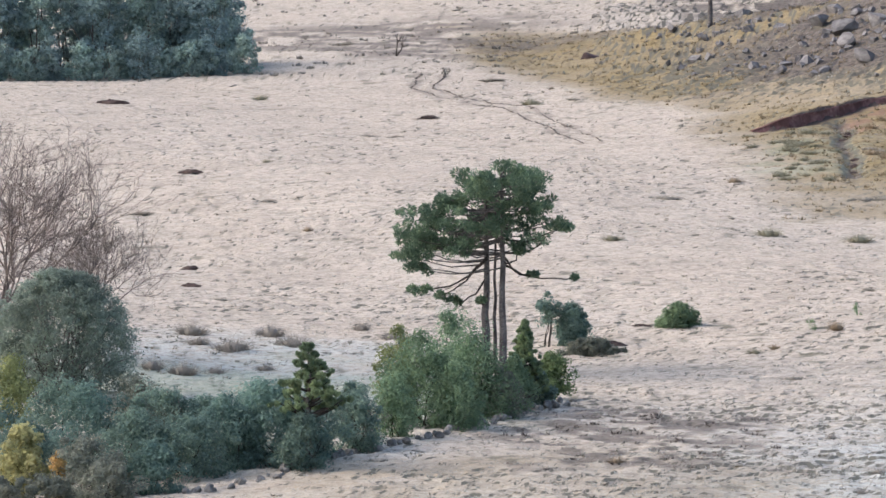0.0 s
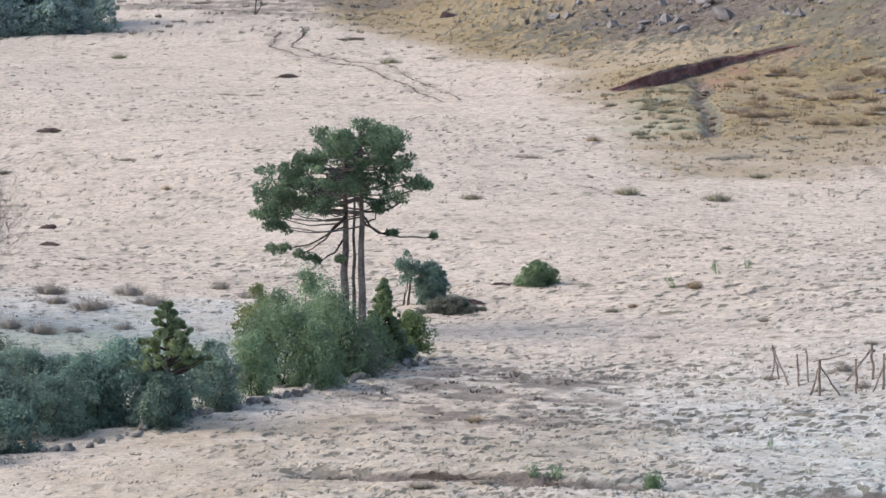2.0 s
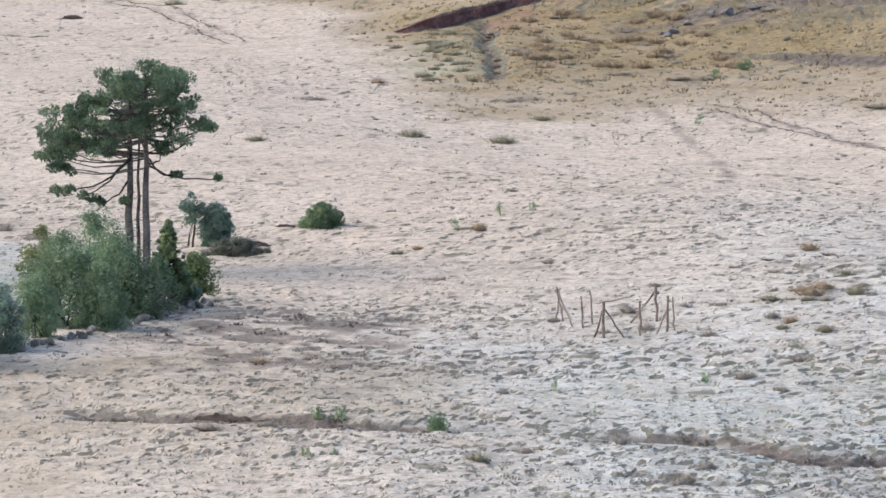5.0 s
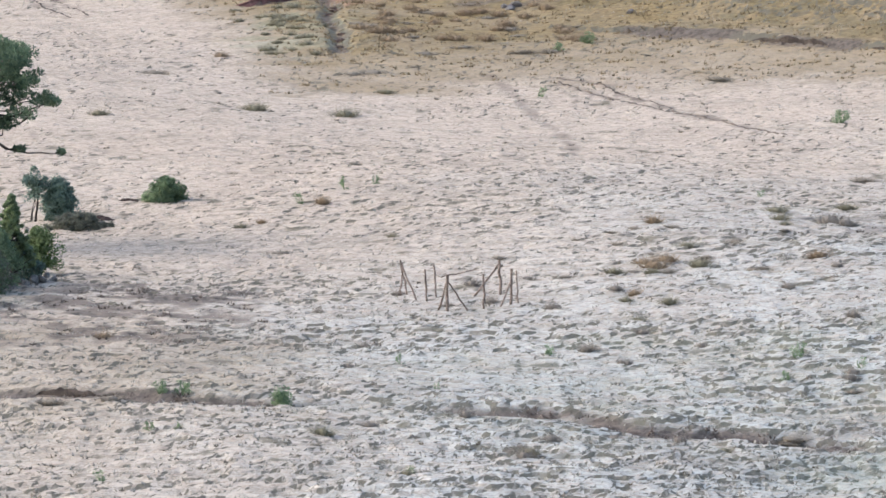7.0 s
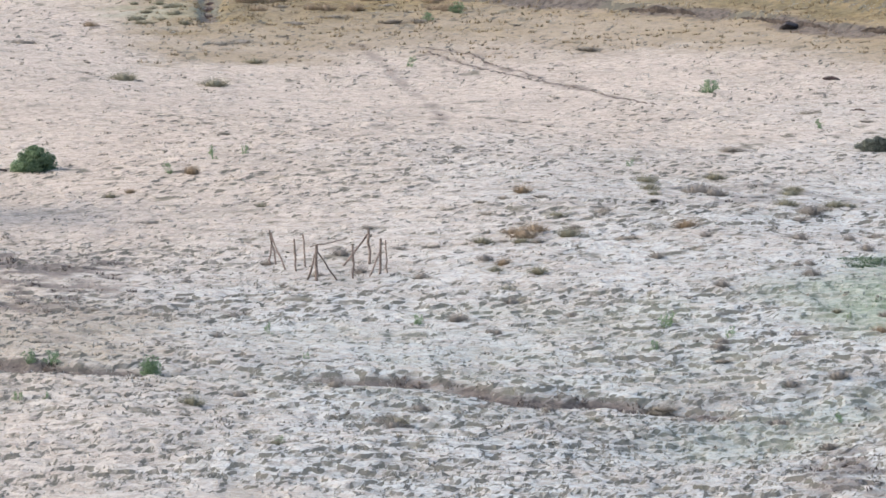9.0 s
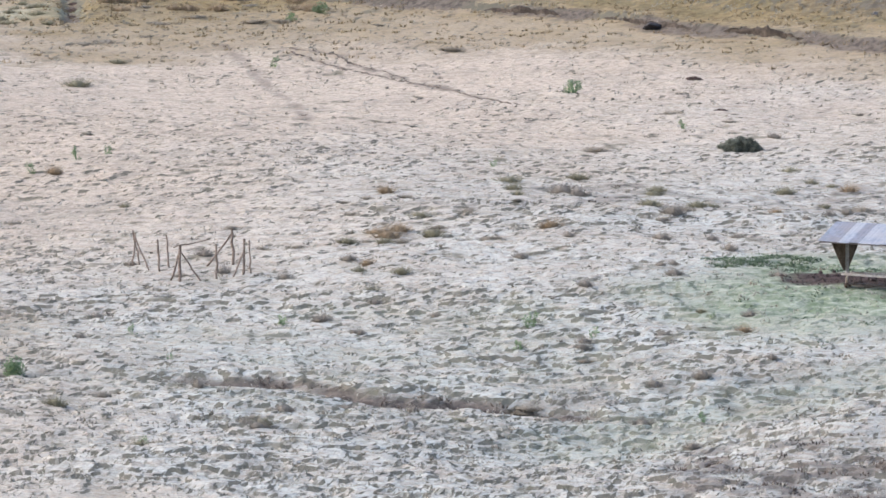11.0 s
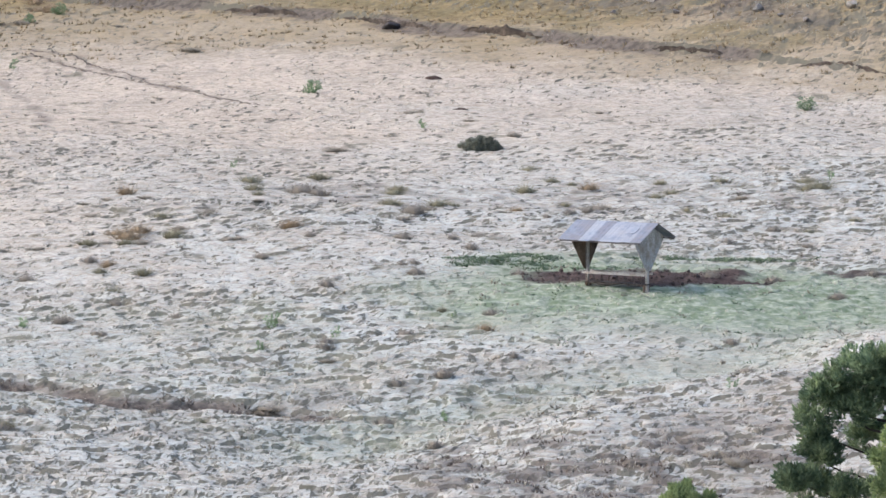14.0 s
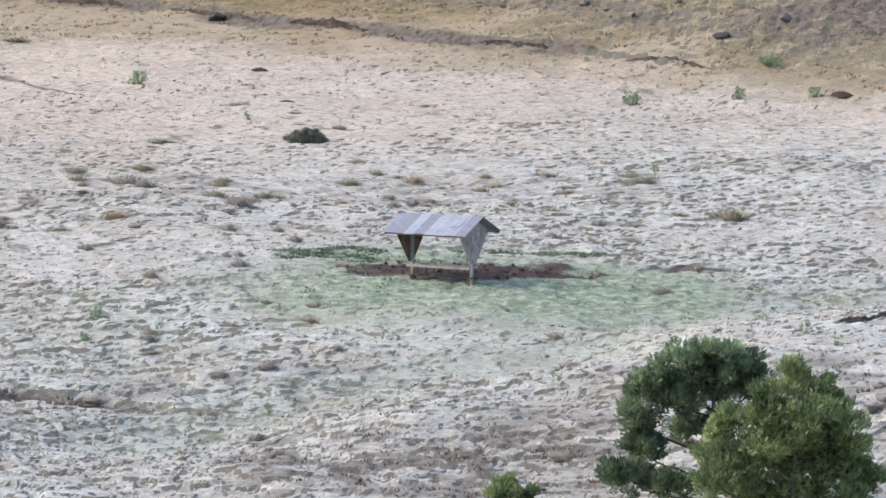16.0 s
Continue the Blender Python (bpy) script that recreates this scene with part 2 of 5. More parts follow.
LEAF_FIELD = leafy("dull_green_bush_leaves", (0.176, 0.259, 0.160), (0.330, 0.429, 0.242))
EARTH = surface("dark_burrow_earth", (0.045, 0.028, 0.024), (0.12, 0.08, 0.066), fine=7, coarse=1.5, bump=0.8, depth=0.05)


# ---- building helpers ----
class Geo:
    """Collects corners and faces for one mesh."""

    def __init__(self):
        self.v, self.f, self.tip, self.n = [], [], [], 0

    def put(self, v, f, tip=None):
        v = np.asarray(v, float).reshape(-1, 3)
        self.f.append((np.asarray(f, np.int64) + self.n))
        self.v.append(v)
        self.tip.append(np.zeros(len(v)) if tip is None else np.asarray(tip, float))
        self.n += len(v)
        return self

    def tube(self, points, radii, sides=6):
        p = np.asarray(points, float)
        d = np.gradient(p, axis=0)
        d /= np.linalg.norm(d, axis=1)[:, None] + 1e-9
        up = np.where(np.abs(d[:, 2:3]) > 0.9, [[1.0, 0, 0]], [[0, 0, 1.0]])
        a = np.cross(d, up)
        a /= np.linalg.norm(a, axis=1)[:, None] + 1e-9
        b = np.cross(d, a)
        w = np.arange(sides) * 2 * np.pi / sides
        r = np.asarray(radii, float).reshape(-1, 1, 1) * np.ones((len(p), 1, 1))
        ring = p[:, None] + r * (a[:, None] * np.cos(w)[None, :, None] + b[:, None] * np.sin(w)[None, :, None])
        i, j = np.meshgrid(np.arange(len(p) - 1), np.arange(sides), indexing="ij")
        k = (j + 1) % sides
        f = np.stack([i * sides + j, i * sides + k, (i + 1) * sides + k, (i + 1) * sides + j], -1).reshape(-1, 4)
        self.put(ring.reshape(-1, 3), f)
        e = self.n - sides
        self.f.append(np.array([[e, e + 1, e + 2, e + 3 % sides]]) if sides >= 4 else np.array([[e, e + 1, e + 2, e + 2]]))
        return self

    def leaves(self, c, size, rng, out=None, slim=0.5, face=None):
        """Small four-cornered leaves at the places c; out: the way they point; face: the way their blades face."""
        c = np.asarray(c, float)
        u = rng.normal(size=c.shape)
        if out is not None:
            u = u * 0.55 + out
        w = rng.normal(size=c.shape)
        if face is not None:
            w = w * 0.45 + face
        v = np.cross(u, w)
        v /= np.linalg.norm(v, axis=1)[:, None] + 1e-9
        u = np.cross(w, v) if face is not None else u
        u /= np.linalg.norm(u, axis=1)[:, None] + 1e-9
        s = (size * rng.uniform(0.6, 1.4, len(c)))[:, None]
        q = np.stack([c - u * s, c + v * s * slim, c + u * s, c - v * s * slim], 1)
        return self.put(q.reshape(-1, 3), np.arange(len(c) * 4).reshape(-1, 4))

    def blades(self, base, height, lean, width, rng):
        """Upright three-cornered blades with tips."""
        n = len(base)
        a = rng.uniform(0, 2 * np.pi, n)
        side = np.stack([np.cos(a), np.sin(a), np.zeros(n)], 1) * np.reshape(width, (-1, 1)) / 2
        tip = base + lean + np.stack([np.zeros(n), np.zeros(n), np.ones(n) * height], 1)
        q = np.stack([base - side, base + side, tip], 1).reshape(-1, 3)
        f = np.arange(3 * n).reshape(-1, 3)
        return self.put(q, f, np.tile([0.0, 0.0, 1.0], n))

    def box(self, centre, size, turn=None):
        s = np.asarray(size) / 2
        v = np.array([(x, y, z) for z in (-1, 1) for y in (-1, 1) for x in (-1, 1)]) * s
        if turn is not None:
            v = v @ np.asarray(turn).T
        return self.put(v + np.asarray(centre), [(0, 2, 3, 1), (4, 5, 7, 6), (0, 1, 5, 4), (2, 6, 7, 3), (0, 4, 6, 2), (1, 3, 7, 5)])

    def mesh(self, name, material, flat=True):
        me = bpy.data.meshes.new(name)
        v = np.concatenate(self.v)
        sizes = np.concatenate([np.full(len(f), f.shape[1]) for f in self.f])
        loops = np.concatenate([f.ravel() for f in self.f])
        me.vertices.add(len(v)), me.loops.add(len(loops)), me.polygons.add(len(sizes))
        me.vertices.foreach_set("co", v.ravel())
        me.loops.foreach_set("vertex_index", loops.astype(np.int32))
        me.polygons.foreach_set("loop_start", np.concatenate([[0], np.cumsum(sizes)[:-1]]).astype(np.int32))
        me.polygons.foreach_set("use_smooth", np.full(len(sizes), not flat))
        tip = np.concatenate(self.tip)
        if tip.any():
            me.attributes.new("tip", "FLOAT", "POINT").data.foreach_set("value", tip)
        me.update(calc_edges=True)
        me.validate()
        me.materials.append(material)
        return me


def part(name, geo, material, parent, label="", flat=True):
    ob = new(name, geo.mesh(name, material, flat) if isinstance(geo, Geo) else geo)
    ob.parent = parent
    return tagged(ob, label) if label else ob


def thing(name, x, y, label, category, group="", z=None, turn=0.0, sink=0.05):
    """An Empty standing on the ground."""
    ob = new(name)
    ob.matrix_basis = pose(x, y, height(x, y) - sink if z is None else z, 0, 0, turn)
    return tagged(ob, label, category, group)


def in_ball(rng, n, hollow=0.0):
    d = rng.normal(size=(n, 3))
    d /= np.linalg.norm(d, axis=1)[:, None]
    return d * (hollow + (1 - hollow) * rng.uniform(0, 1, n) ** 0.5)[:, None], d


def bend(a, b, sag, n=6, wob=0.0, rng=None):
    """A bowed line from a to b."""
    k = np.linspace(0, 1, n)[:, None]
    p = np.asarray(a) * (1 - k) + np.asarray(b) * k + np.array([0, 0, -1.0]) * sag * np.sin(np.pi * k)
    if wob:
        w = rng.normal(size=(n, 3)) * wob
        w[0] = w[-1] = 0
        p = p + w
    return p


# ---- the ground: one sheet to the horizon ----
TRACK_A = [(-1.6, 428), (-2.1, 413), (0.7, 403), (4.7, 395), (6.8, 380), (9.1, 365)]
TRACK_B = [(0.2, 426), (-0.6, 412.5), (2.2, 403.5), (6.2, 396), (8.2, 381), (10.4, 366)]
TRACK_C = [(32.0, 323), (32.5, 314), (32.4, 307.6), (32.4, 297), (32.6, 288), (31.9, 277)]
TRACK_D = [(35.7, 319.1), (37.6, 316), (38.4, 309.5), (39.7, 302.2), (41, 296.2), (42.3, 290.7), (44, 286.2)]
TRACK_E = [(35.6, 317), (36.7, 311.1), (37.9, 306.1), (39, 301.9), (40.2, 298.9)]


def rough_at(x, y):
    """How tussocky the pasture is: the frosty low ground most."""
    hill = smooth(((y - (424 - 1.63 * x)) / 1.91 + 4) / 12) * smooth((x - 0.016 * y) / 13)
    return 0.72 + 0.28 * smooth((262 - y + 0.4 * x) / 50) * smooth((x + 6) / 20) + 1.5 * hill


def tussock_field(x, y):
    return 0.55 * wave(x / 1.1, y, 0.5, 1) + 0.45 * wave(x / 1.2, y, 0.9, 2)


def relief(x, y):
    """Tussocks and cattle steps: ragged flat tops with short steep sides, over a gentle roll."""
    n = tussock_field(x, y)
    big = smooth((n + 0.25 * (wave(x, y, 0.22, 7) - 0.5) - 0.47) / 0.05)
    small = smooth((wave(x / 1.3, y, 0.3, 4) + 0.3 * (n - 0.5) - 0.50) / 0.09)
    mass = 0.72 + 0.45 * smooth((wave(x / 1.3, y, 8, 6) - 0.25) / 0.5)
    roll = 0.24 * (wave(x / 1.4, y, 3.4, 3) - 0.5) + 0.5 * smooth((x - 26) / 10) * smooth((206 - y) / 14) * (wave(x / 1.5, y, 2.8, 5) - 0.5)
    return smooth((np.hypot(x, y) - 40) / 80) * rough_at(x, y) * (mass * (0.074 * big + 0.038 * small + 0.09 * wave(x / 1.2, y, 0.85, 8)) + roll)


def height(x, y):
    x, y = np.atleast_1d(np.asarray(x, float)), np.atleast_1d(np.asarray(y, float))
    z = ground(x, y) + relief(x, y)
    return float(z[0]) if len(z) == 1 else z


def oval(x, y, cx, cy, rx, ry, turn=0.0, soft=0.35, ragged=0.5, seed=9):
    c, s = math.cos(turn), math.sin(turn)
    u, v = ((x - cx) * c + (y - cy) * s) / rx, (-(x - cx) * s + (y - cy) * c) / ry
    d = np.hypot(u, v) + ragged * (wave(x, y, min(rx, ry) * 0.7, seed) - 0.5) + 0.35 * ragged * (wave(x, y, min(rx, ry) * 0.22, seed + 1) - 0.5)
    return smooth((1 + soft / 2 - d) / soft)


def zones(x, y):
    n1, n2 = wave(x, y, 9, 21), wave(x, y, 3.1, 22)
    d = (y - (424 - 1.63 * x)) / 1.91
    ragged = 18 * (n1 - 0.5) + 9 * (n2 - 0.5)
    foot = np.interp(x, (14, 17, 25, 33, 46, 52, 60, 68, 76, 84, 100), (326, 304, 303, 311, 309, 301, 291, 284, 277, 267, 251))
    edge = np.interp(y, (300, 345, 380, 397, 408, 430, 445, 470), (15.5, 17.0, 16, 12, 7, 2, -1, -1))
    tan = (0.6 * smooth((y - foot + 0.8 * ragged) / 16) + 0.4 * smooth((y - foot - 14 + 0.6 * ragged) / 24)) * smooth((x - edge + 0.2 * ragged) / 6) * (0.75 + 0.25 * n2)
    tan = tan * (1 - 0.25 * oval(x, y, 22, 388, 9, 9, 0, 0.9, 0.5, 17)) * (1 - smooth((d - 27) / 12) * smooth((60 - x) / 30))
    tan = np.maximum(tan, 0.34 * oval(x, y, 3, 199, 13, 16, 0, 0.9, 0.8, 107) * (0.4 + 0.8 * n2))
    cold = smooth((262 + 0.9 * np.clip(x - 10, -20, 50) + 30 * (n1 - 0.5) - y) / 75)
    cold = cold * (0.2 + 0.8 * smooth((x - 4 + 6 * (n2 - 0.5)) / 16))
    cold = np.maximum(cold, oval(x, y, -8, 236, 11, 18, 0, 0.9, 0.8, 48))
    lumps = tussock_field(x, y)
    # hollows between tussocks painted darker for shade, then random dark specks
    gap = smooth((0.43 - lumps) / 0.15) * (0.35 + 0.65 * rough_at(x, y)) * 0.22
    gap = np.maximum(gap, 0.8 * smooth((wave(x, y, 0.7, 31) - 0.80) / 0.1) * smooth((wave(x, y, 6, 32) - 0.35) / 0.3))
    green = 0.95 * oval(x, y, 49.5, 211, 9.8, 11, 0.25, 0.8, 0.6, 41)
    green = np.maximum(green, 0.2 * oval(x, y, 26, 200, 9, 14, 0, 0.9, 0.9, 43) * wave(x, y, 2.2, 44))
    green = np.maximum(green, 0.5 * oval(x, y, -9, 231, 9, 14, 0, 0.8, 0.9, 47))
    t, s = along(x, y, SWALE)
    green = np.maximum(green, 0.32 * smooth(1.2 - t / 4.0) * smooth((x - 24) / 8))
    heath = 0.75 * oval(x, y, 7.2, 221, 5.2, 11, 0.1, 0.8, 1.2, 51) * smooth((wave(x, y, 0.9, 52) - 0.35) / 0.25)
    heath = np.maximum(heath, 0.8 * oval(x, y, 10.8, 226, 2.6, 4.0, 0, 0.8, 1.0, 53) * smooth((wave(x, y, 1.0, 52) - 0.3) / 0.3))
    heath = np.maximum(heath, 0.55 * oval(x, y, 44.8, 176.5, 4.0, 5.0, 0, 0.8, 1.0, 55) * smooth((wave(x, y, 1.2, 56) - 0.3) / 0.3))
    heath = np.maximum(heath, 1.0 * oval(x, y, 41.7, 173.2, 1.3, 1.1, 0, 0.5, 0.8, 99))
    heath = np.maximum(heath, 0.75 * oval(x, y, -8, 474, 19, 24, 0, 0.8, 0.9, 57) * smooth((wave(x, y, 2.5, 58) - 0.25) / 0.3))
    heath = np.maximum(heath, 0.4 * oval(x, y, 50, 244, 15, 5, 0.05, 0.9, 1.0, 91) * smooth((wave(x, y, 0.8, 92) - 0.55) / 0.15))
    heath = np.maximum(heath, 0.3 * oval(x, y, 33, 190, 9, 7, 0.2, 0.9, 1.0, 93) * smooth((wave(x / 2, y, 1.0, 94) - 0.45) / 0.2))
    heath = np.maximum(heath, 0.28 * smooth((x - 33) / 5) * smooth((196 - y) / 10) * smooth((wave(x, y, 3.0, 101) - 0.42) / 0.25))
    for line, wide, part_of in ((TRACK_A, 0.40, 0.45), (TRACK_B, 0.35, 0.4), (TRACK_C, 0.26, 0.45), (TRACK_D, 0.34, 0.65), (TRACK_E, 0.30, 0.5)):
        t, s = along(x, y, line)
        heath = np.maximum(heath, part_of * smooth(1.4 - (t + 0.8 * (wave(x, y, 2.0, 61) - 0.5)) / wide) * smooth((wave(x, y, 1.7, 62) - 0.15) / 0.3))
    t, s = along(x, y, DITCH)
    heath = np.maximum(heath, 0.95 * smooth(1.5 - (t + 1.0 * (wave(x, y, 1.6, 69) - 0.5)) / 0.8) * smooth((wave(x, y, 2.4, 63) - 0.12) / 0.2))
    heath = np.maximum(heath, 0.65 * oval(x, y, 54.2, 182.5, 4.2, 8.5, 0.2, 0.9, 1.0, 103) * smooth((wave(x, y, 1.3, 104) - 0.25) / 0.3))
    heath = np.maximum(heath, 0.75 * oval(x, y, 38.5, 173, 6.5, 7, 0, 0.9, 1.0, 105) * smooth((wave(x, y, 0.9, 106) - 0.38) / 0.25))
    t, s = along(x, y, BANK)
    heath = np.maximum(heath, 0.85 * smooth(1.6 - (t + (wave(x, y, 2.5, 64) - 0.5)) / 0.7) * smooth((wave(x, y, 4.0, 65) - 0.2) / 0.2))
    heath = np.maximum(heath, 0.85 * oval(x, y, 31, 404, 9, 15, 0, 0.8, 1.0, 97) * smooth((wave(x, y, 1.3, 98) - 0.25) / 0.3))
    hump = smooth((d - 4 + 5 * smooth((x - 55) / 12)) / 7) * smooth((x - 15) / 12)
    heath = np.maximum(heath, 0.95 * hump * smooth((wave(x, y, 8, 66) - 0.30) / 0.2) * smooth((wave(x, y, 1.5, 67) - 0.1) / 0.3))
    green = np.maximum(green, 0.38 * oval(x, y, 22.4, 348, 3.2, 14, -0.1, 0.8, 0.9, 45) * smooth((wave(x, y, 1.5, 46) - 0.25) / 0.3))
    heath = np.maximum(heath, 0.8 * oval(x, y, 43, 359.5, 9, 4.0, -0.15, 0.8, 1.0, 85) * smooth((wave(x, y, 1.2, 86) - 0.25) / 0.3))
    t, s = along(x, y, GULLY)
    # heath colour along the gully also paints in its shadow line
    heath = np.maximum(heath, 0.9 * smooth(1.6 - (t + 0.7 * (wave(x, y, 2.5, 68) - 0.5)) / 0.22))
    t, s = along(x, y, RED_CUT)
    soil = 0.9 * smooth(1.6 - t / 0.7) * smooth((x - 19.6) / 2) * smooth((36 - x) / 6)
    soil = np.maximum(soil, oval(x, y, 48.6, 215.7, 5.0, 2.5, 0.0, 0.35, 0.55, 73))
    soil = np.maximum(soil, 0.85 * oval(x, y, 57.8, 217.2, 1.7, 0.9, 0.15, 0.5, 0.9, 75))
    red = np.maximum(0.6 * oval(x, y, 28.4, 370, 1.5, 5.0, -0.1, 0.6, 1.0, 71) * smooth((wave(x, y, 1.3, 72) - 0.3) / 0.25), 0.3 * oval(x, y, 33, 375.5, 2.0, 1.5, 0, 0.6, 1.0, 74))
    olive = 0.6 * smooth((d + 10) / 10) * smooth((x - 27) / 10) * smooth((wave(x, y, 4.5, 87) - 0.42) / 0.2) * smooth((wave(x, y, 1.1, 88) - 0.2) / 0.3)
    return dict(red=red, olive=olive, tan=tan, cold=cold, gap=gap, green=green, heath=heath, soil=soil)


def build_ground():
    fan = np.radians(np.concatenate([np.linspace(-180, -5.2, 24)[:-1], np.arange(-5.2, 17.5, 0.041), np.linspace(17.5, 180, 22)]))
    ring = np.concatenate([np.linspace(0.02, 139, 20), np.linspace(140, 149.5, 16), np.arange(150, 285, 0.23), np.arange(285, 420, 0.5), np.arange(420, 560, 2.0), np.geomspace(560, 4600, 26)])
    a, q = np.meshgrid(fan, ring)
    rng = np.random.default_rng(3)
    fine = (np.abs(a - radians(6.1)) < radians(11.2)) & (q > 145) & (q < 559)
    a = a + fine * rng.uniform(-0.4, 0.4, a.shape) * radians(0.041)
    q = q + fine * rng.uniform(-0.4, 0.4, a.shape) * np.where(q < 285, 0.23, np.where(q < 420, 0.5, 2.0))
    x, y = 0.4 + q * np.sin(a), q * np.cos(a) - 1.5
    z = ground(x, y) + relief(x, y)
    rows, cols = x.shape
    i, j = np.meshgrid(np.arange(rows - 1), np.arange(cols - 1), indexing="ij")
    f = np.stack([i * cols + j, i * cols + j + 1, (i + 1) * cols + j + 1, (i + 1) * cols + j], -1).reshape(-1, 4)
    g = Geo().put(np.stack([x, y, z], -1), f)
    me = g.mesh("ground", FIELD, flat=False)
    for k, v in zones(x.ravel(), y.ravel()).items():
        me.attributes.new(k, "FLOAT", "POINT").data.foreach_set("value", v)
    return tagged(new("ground", me), "frosted tussocky pasture rising to a tan grassy hill", "pasture", kind="structure")


build_ground()


# ---- grass ----
def scatter(rng, n, r0, r1, a0=-6.5, a1=18.5):
    r = np.exp(rng.uniform(math.log(r0), math.log(r1), n))
    a = np.radians(rng.uniform(a0, a1, n))
    return r * np.sin(a), r * np.cos(a)


def grass_stuff(name, label, material, seed, n, r0, r1, blades, tall, wide, spread, keep, a0=-6.5, a1=18.5):
    rng = np.random.default_rng(seed)
    x, y = scatter(rng, n, r0, r1, a0, a1)
    ok = keep(x, y) > rng.uniform(0, 1, n)
    x, y = x[ok], y[ok]
    s = rng.uniform(0.6, 1.4, len(x))
    x, y, s = (np.repeat(v, blades) for v in (x, y, s))
    ang, rad = rng.uniform(0, 2 * np.pi, len(x)), np.sqrt(rng.uniform(0, 1, len(x))) * spread * s
    bx, by = x + rad * np.cos(ang), y + rad * np.sin(ang)
    base = np.stack([bx, by, height(bx, by) - 0.02], 1)
    lean = np.stack([np.cos(ang) * rad, np.sin(ang) * rad, 0 * rad], 1) * 0.35 + rng.normal(size=(len(x), 3)) * [0.05, 0.05, 0]
    g = Geo().blades(base, tall * s * rng.uniform(0.6, 1.3, len(x)), lean, wide * s, rng)
    return tagged(new(name, g.mesh(name, material)), label, "grass", kind="stuff")


def bare(x, y):
    q = zones(x, y)
    return 1 - np.clip(q["soil"] * 1.2 + 0.5 * q["heath"], 0, 1)


def tufted(x, y):
    q = zones(x, y)
    return (0.10 + 0.90 * rough_at(x, y) ** 1.6) * (1 - np.clip(1.5 * q["soil"] + 0.4 * q["heath"], 0, 1)) * (0.55 + 0.45 * smooth((wave(x, y, 4, 84) - 0.3) / 0.3))


grass_stuff("frosted_grass", "short frosted pasture grass in pale tufts", GRASS, 5, 44000, 150, 420, 6, 0.085, 0.05, 0.22, tufted)
grass_stuff("winter_weeds", "small dark dry weeds scattered over the pasture", WEED, 6, 10500, 155, 620, 10, 0.085, 0.07, 0.14,
            lambda x, y: bare(x, y) * (1 - 0.5 * zones(x, y)["tan"]) * (0.15 + 0.85 * smooth((wave(x, y, 12, 81) - 0.3) / 0.4)))
grass_stuff("hill_grass", "coarse tan hill grass in clumps", HILL, 7, 44000, 280, 490, 8, 0.13, 0.08, 0.20, lambda x, y: zones(x, y)["tan"] ** 2)
grass_stuff("heather", "low dark heather and dead bracken", HEATHER, 8, 36000, 160, 480, 12, 0.11, 0.06, 0.18, lambda x, y: 0.85 * np.clip(zones(x, y)["heath"] - 0.25, 0, 1))
grass_stuff("green_grass", "lush dark green grass round the muddy feeder", LUSH, 9, 60000, 198, 236, 12, 0.075, 0.06, 0.2,
            lambda x, y: np.maximum(np.maximum(0.9 * oval(x, y, 45.4, 220.2, 2.8, 1.7, 0, 0.5, 1.5, 95) * smooth((wave(x, y, 0.9, 98) - 0.3) / 0.2), 0.7 * oval(x, y, 53, 221.9, 3.2, 0.7, 0.08, 0.5, 0.9, 96)), 0.006 * oval(x, y, 49, 208.5, 9, 9, 0, 0.8, 0.8, 41)) * bare(x, y), 9.5, 16.5)
grass_stuff("far_weeds", "dull weeds on the far pasture", SEDGE, 12, 1000, 425, 660, 12, 0.2, 0.16, 0.26, lambda x, y: 0.15 + 0.85 * smooth((wave(x, y, 16, 83) - 0.35) / 0.3), -5.5, 5.5)


# ---- trees and shrubs ----
def tuft(rng, centre, radius, n, size, up=0.35):
    """Places and directions of needles in one rounded spray."""
    p, d = in_ball(rng, n, 0.45)
    p[:, 2] *= 0.8
    return centre + p * radius, d + [0, 0, up]


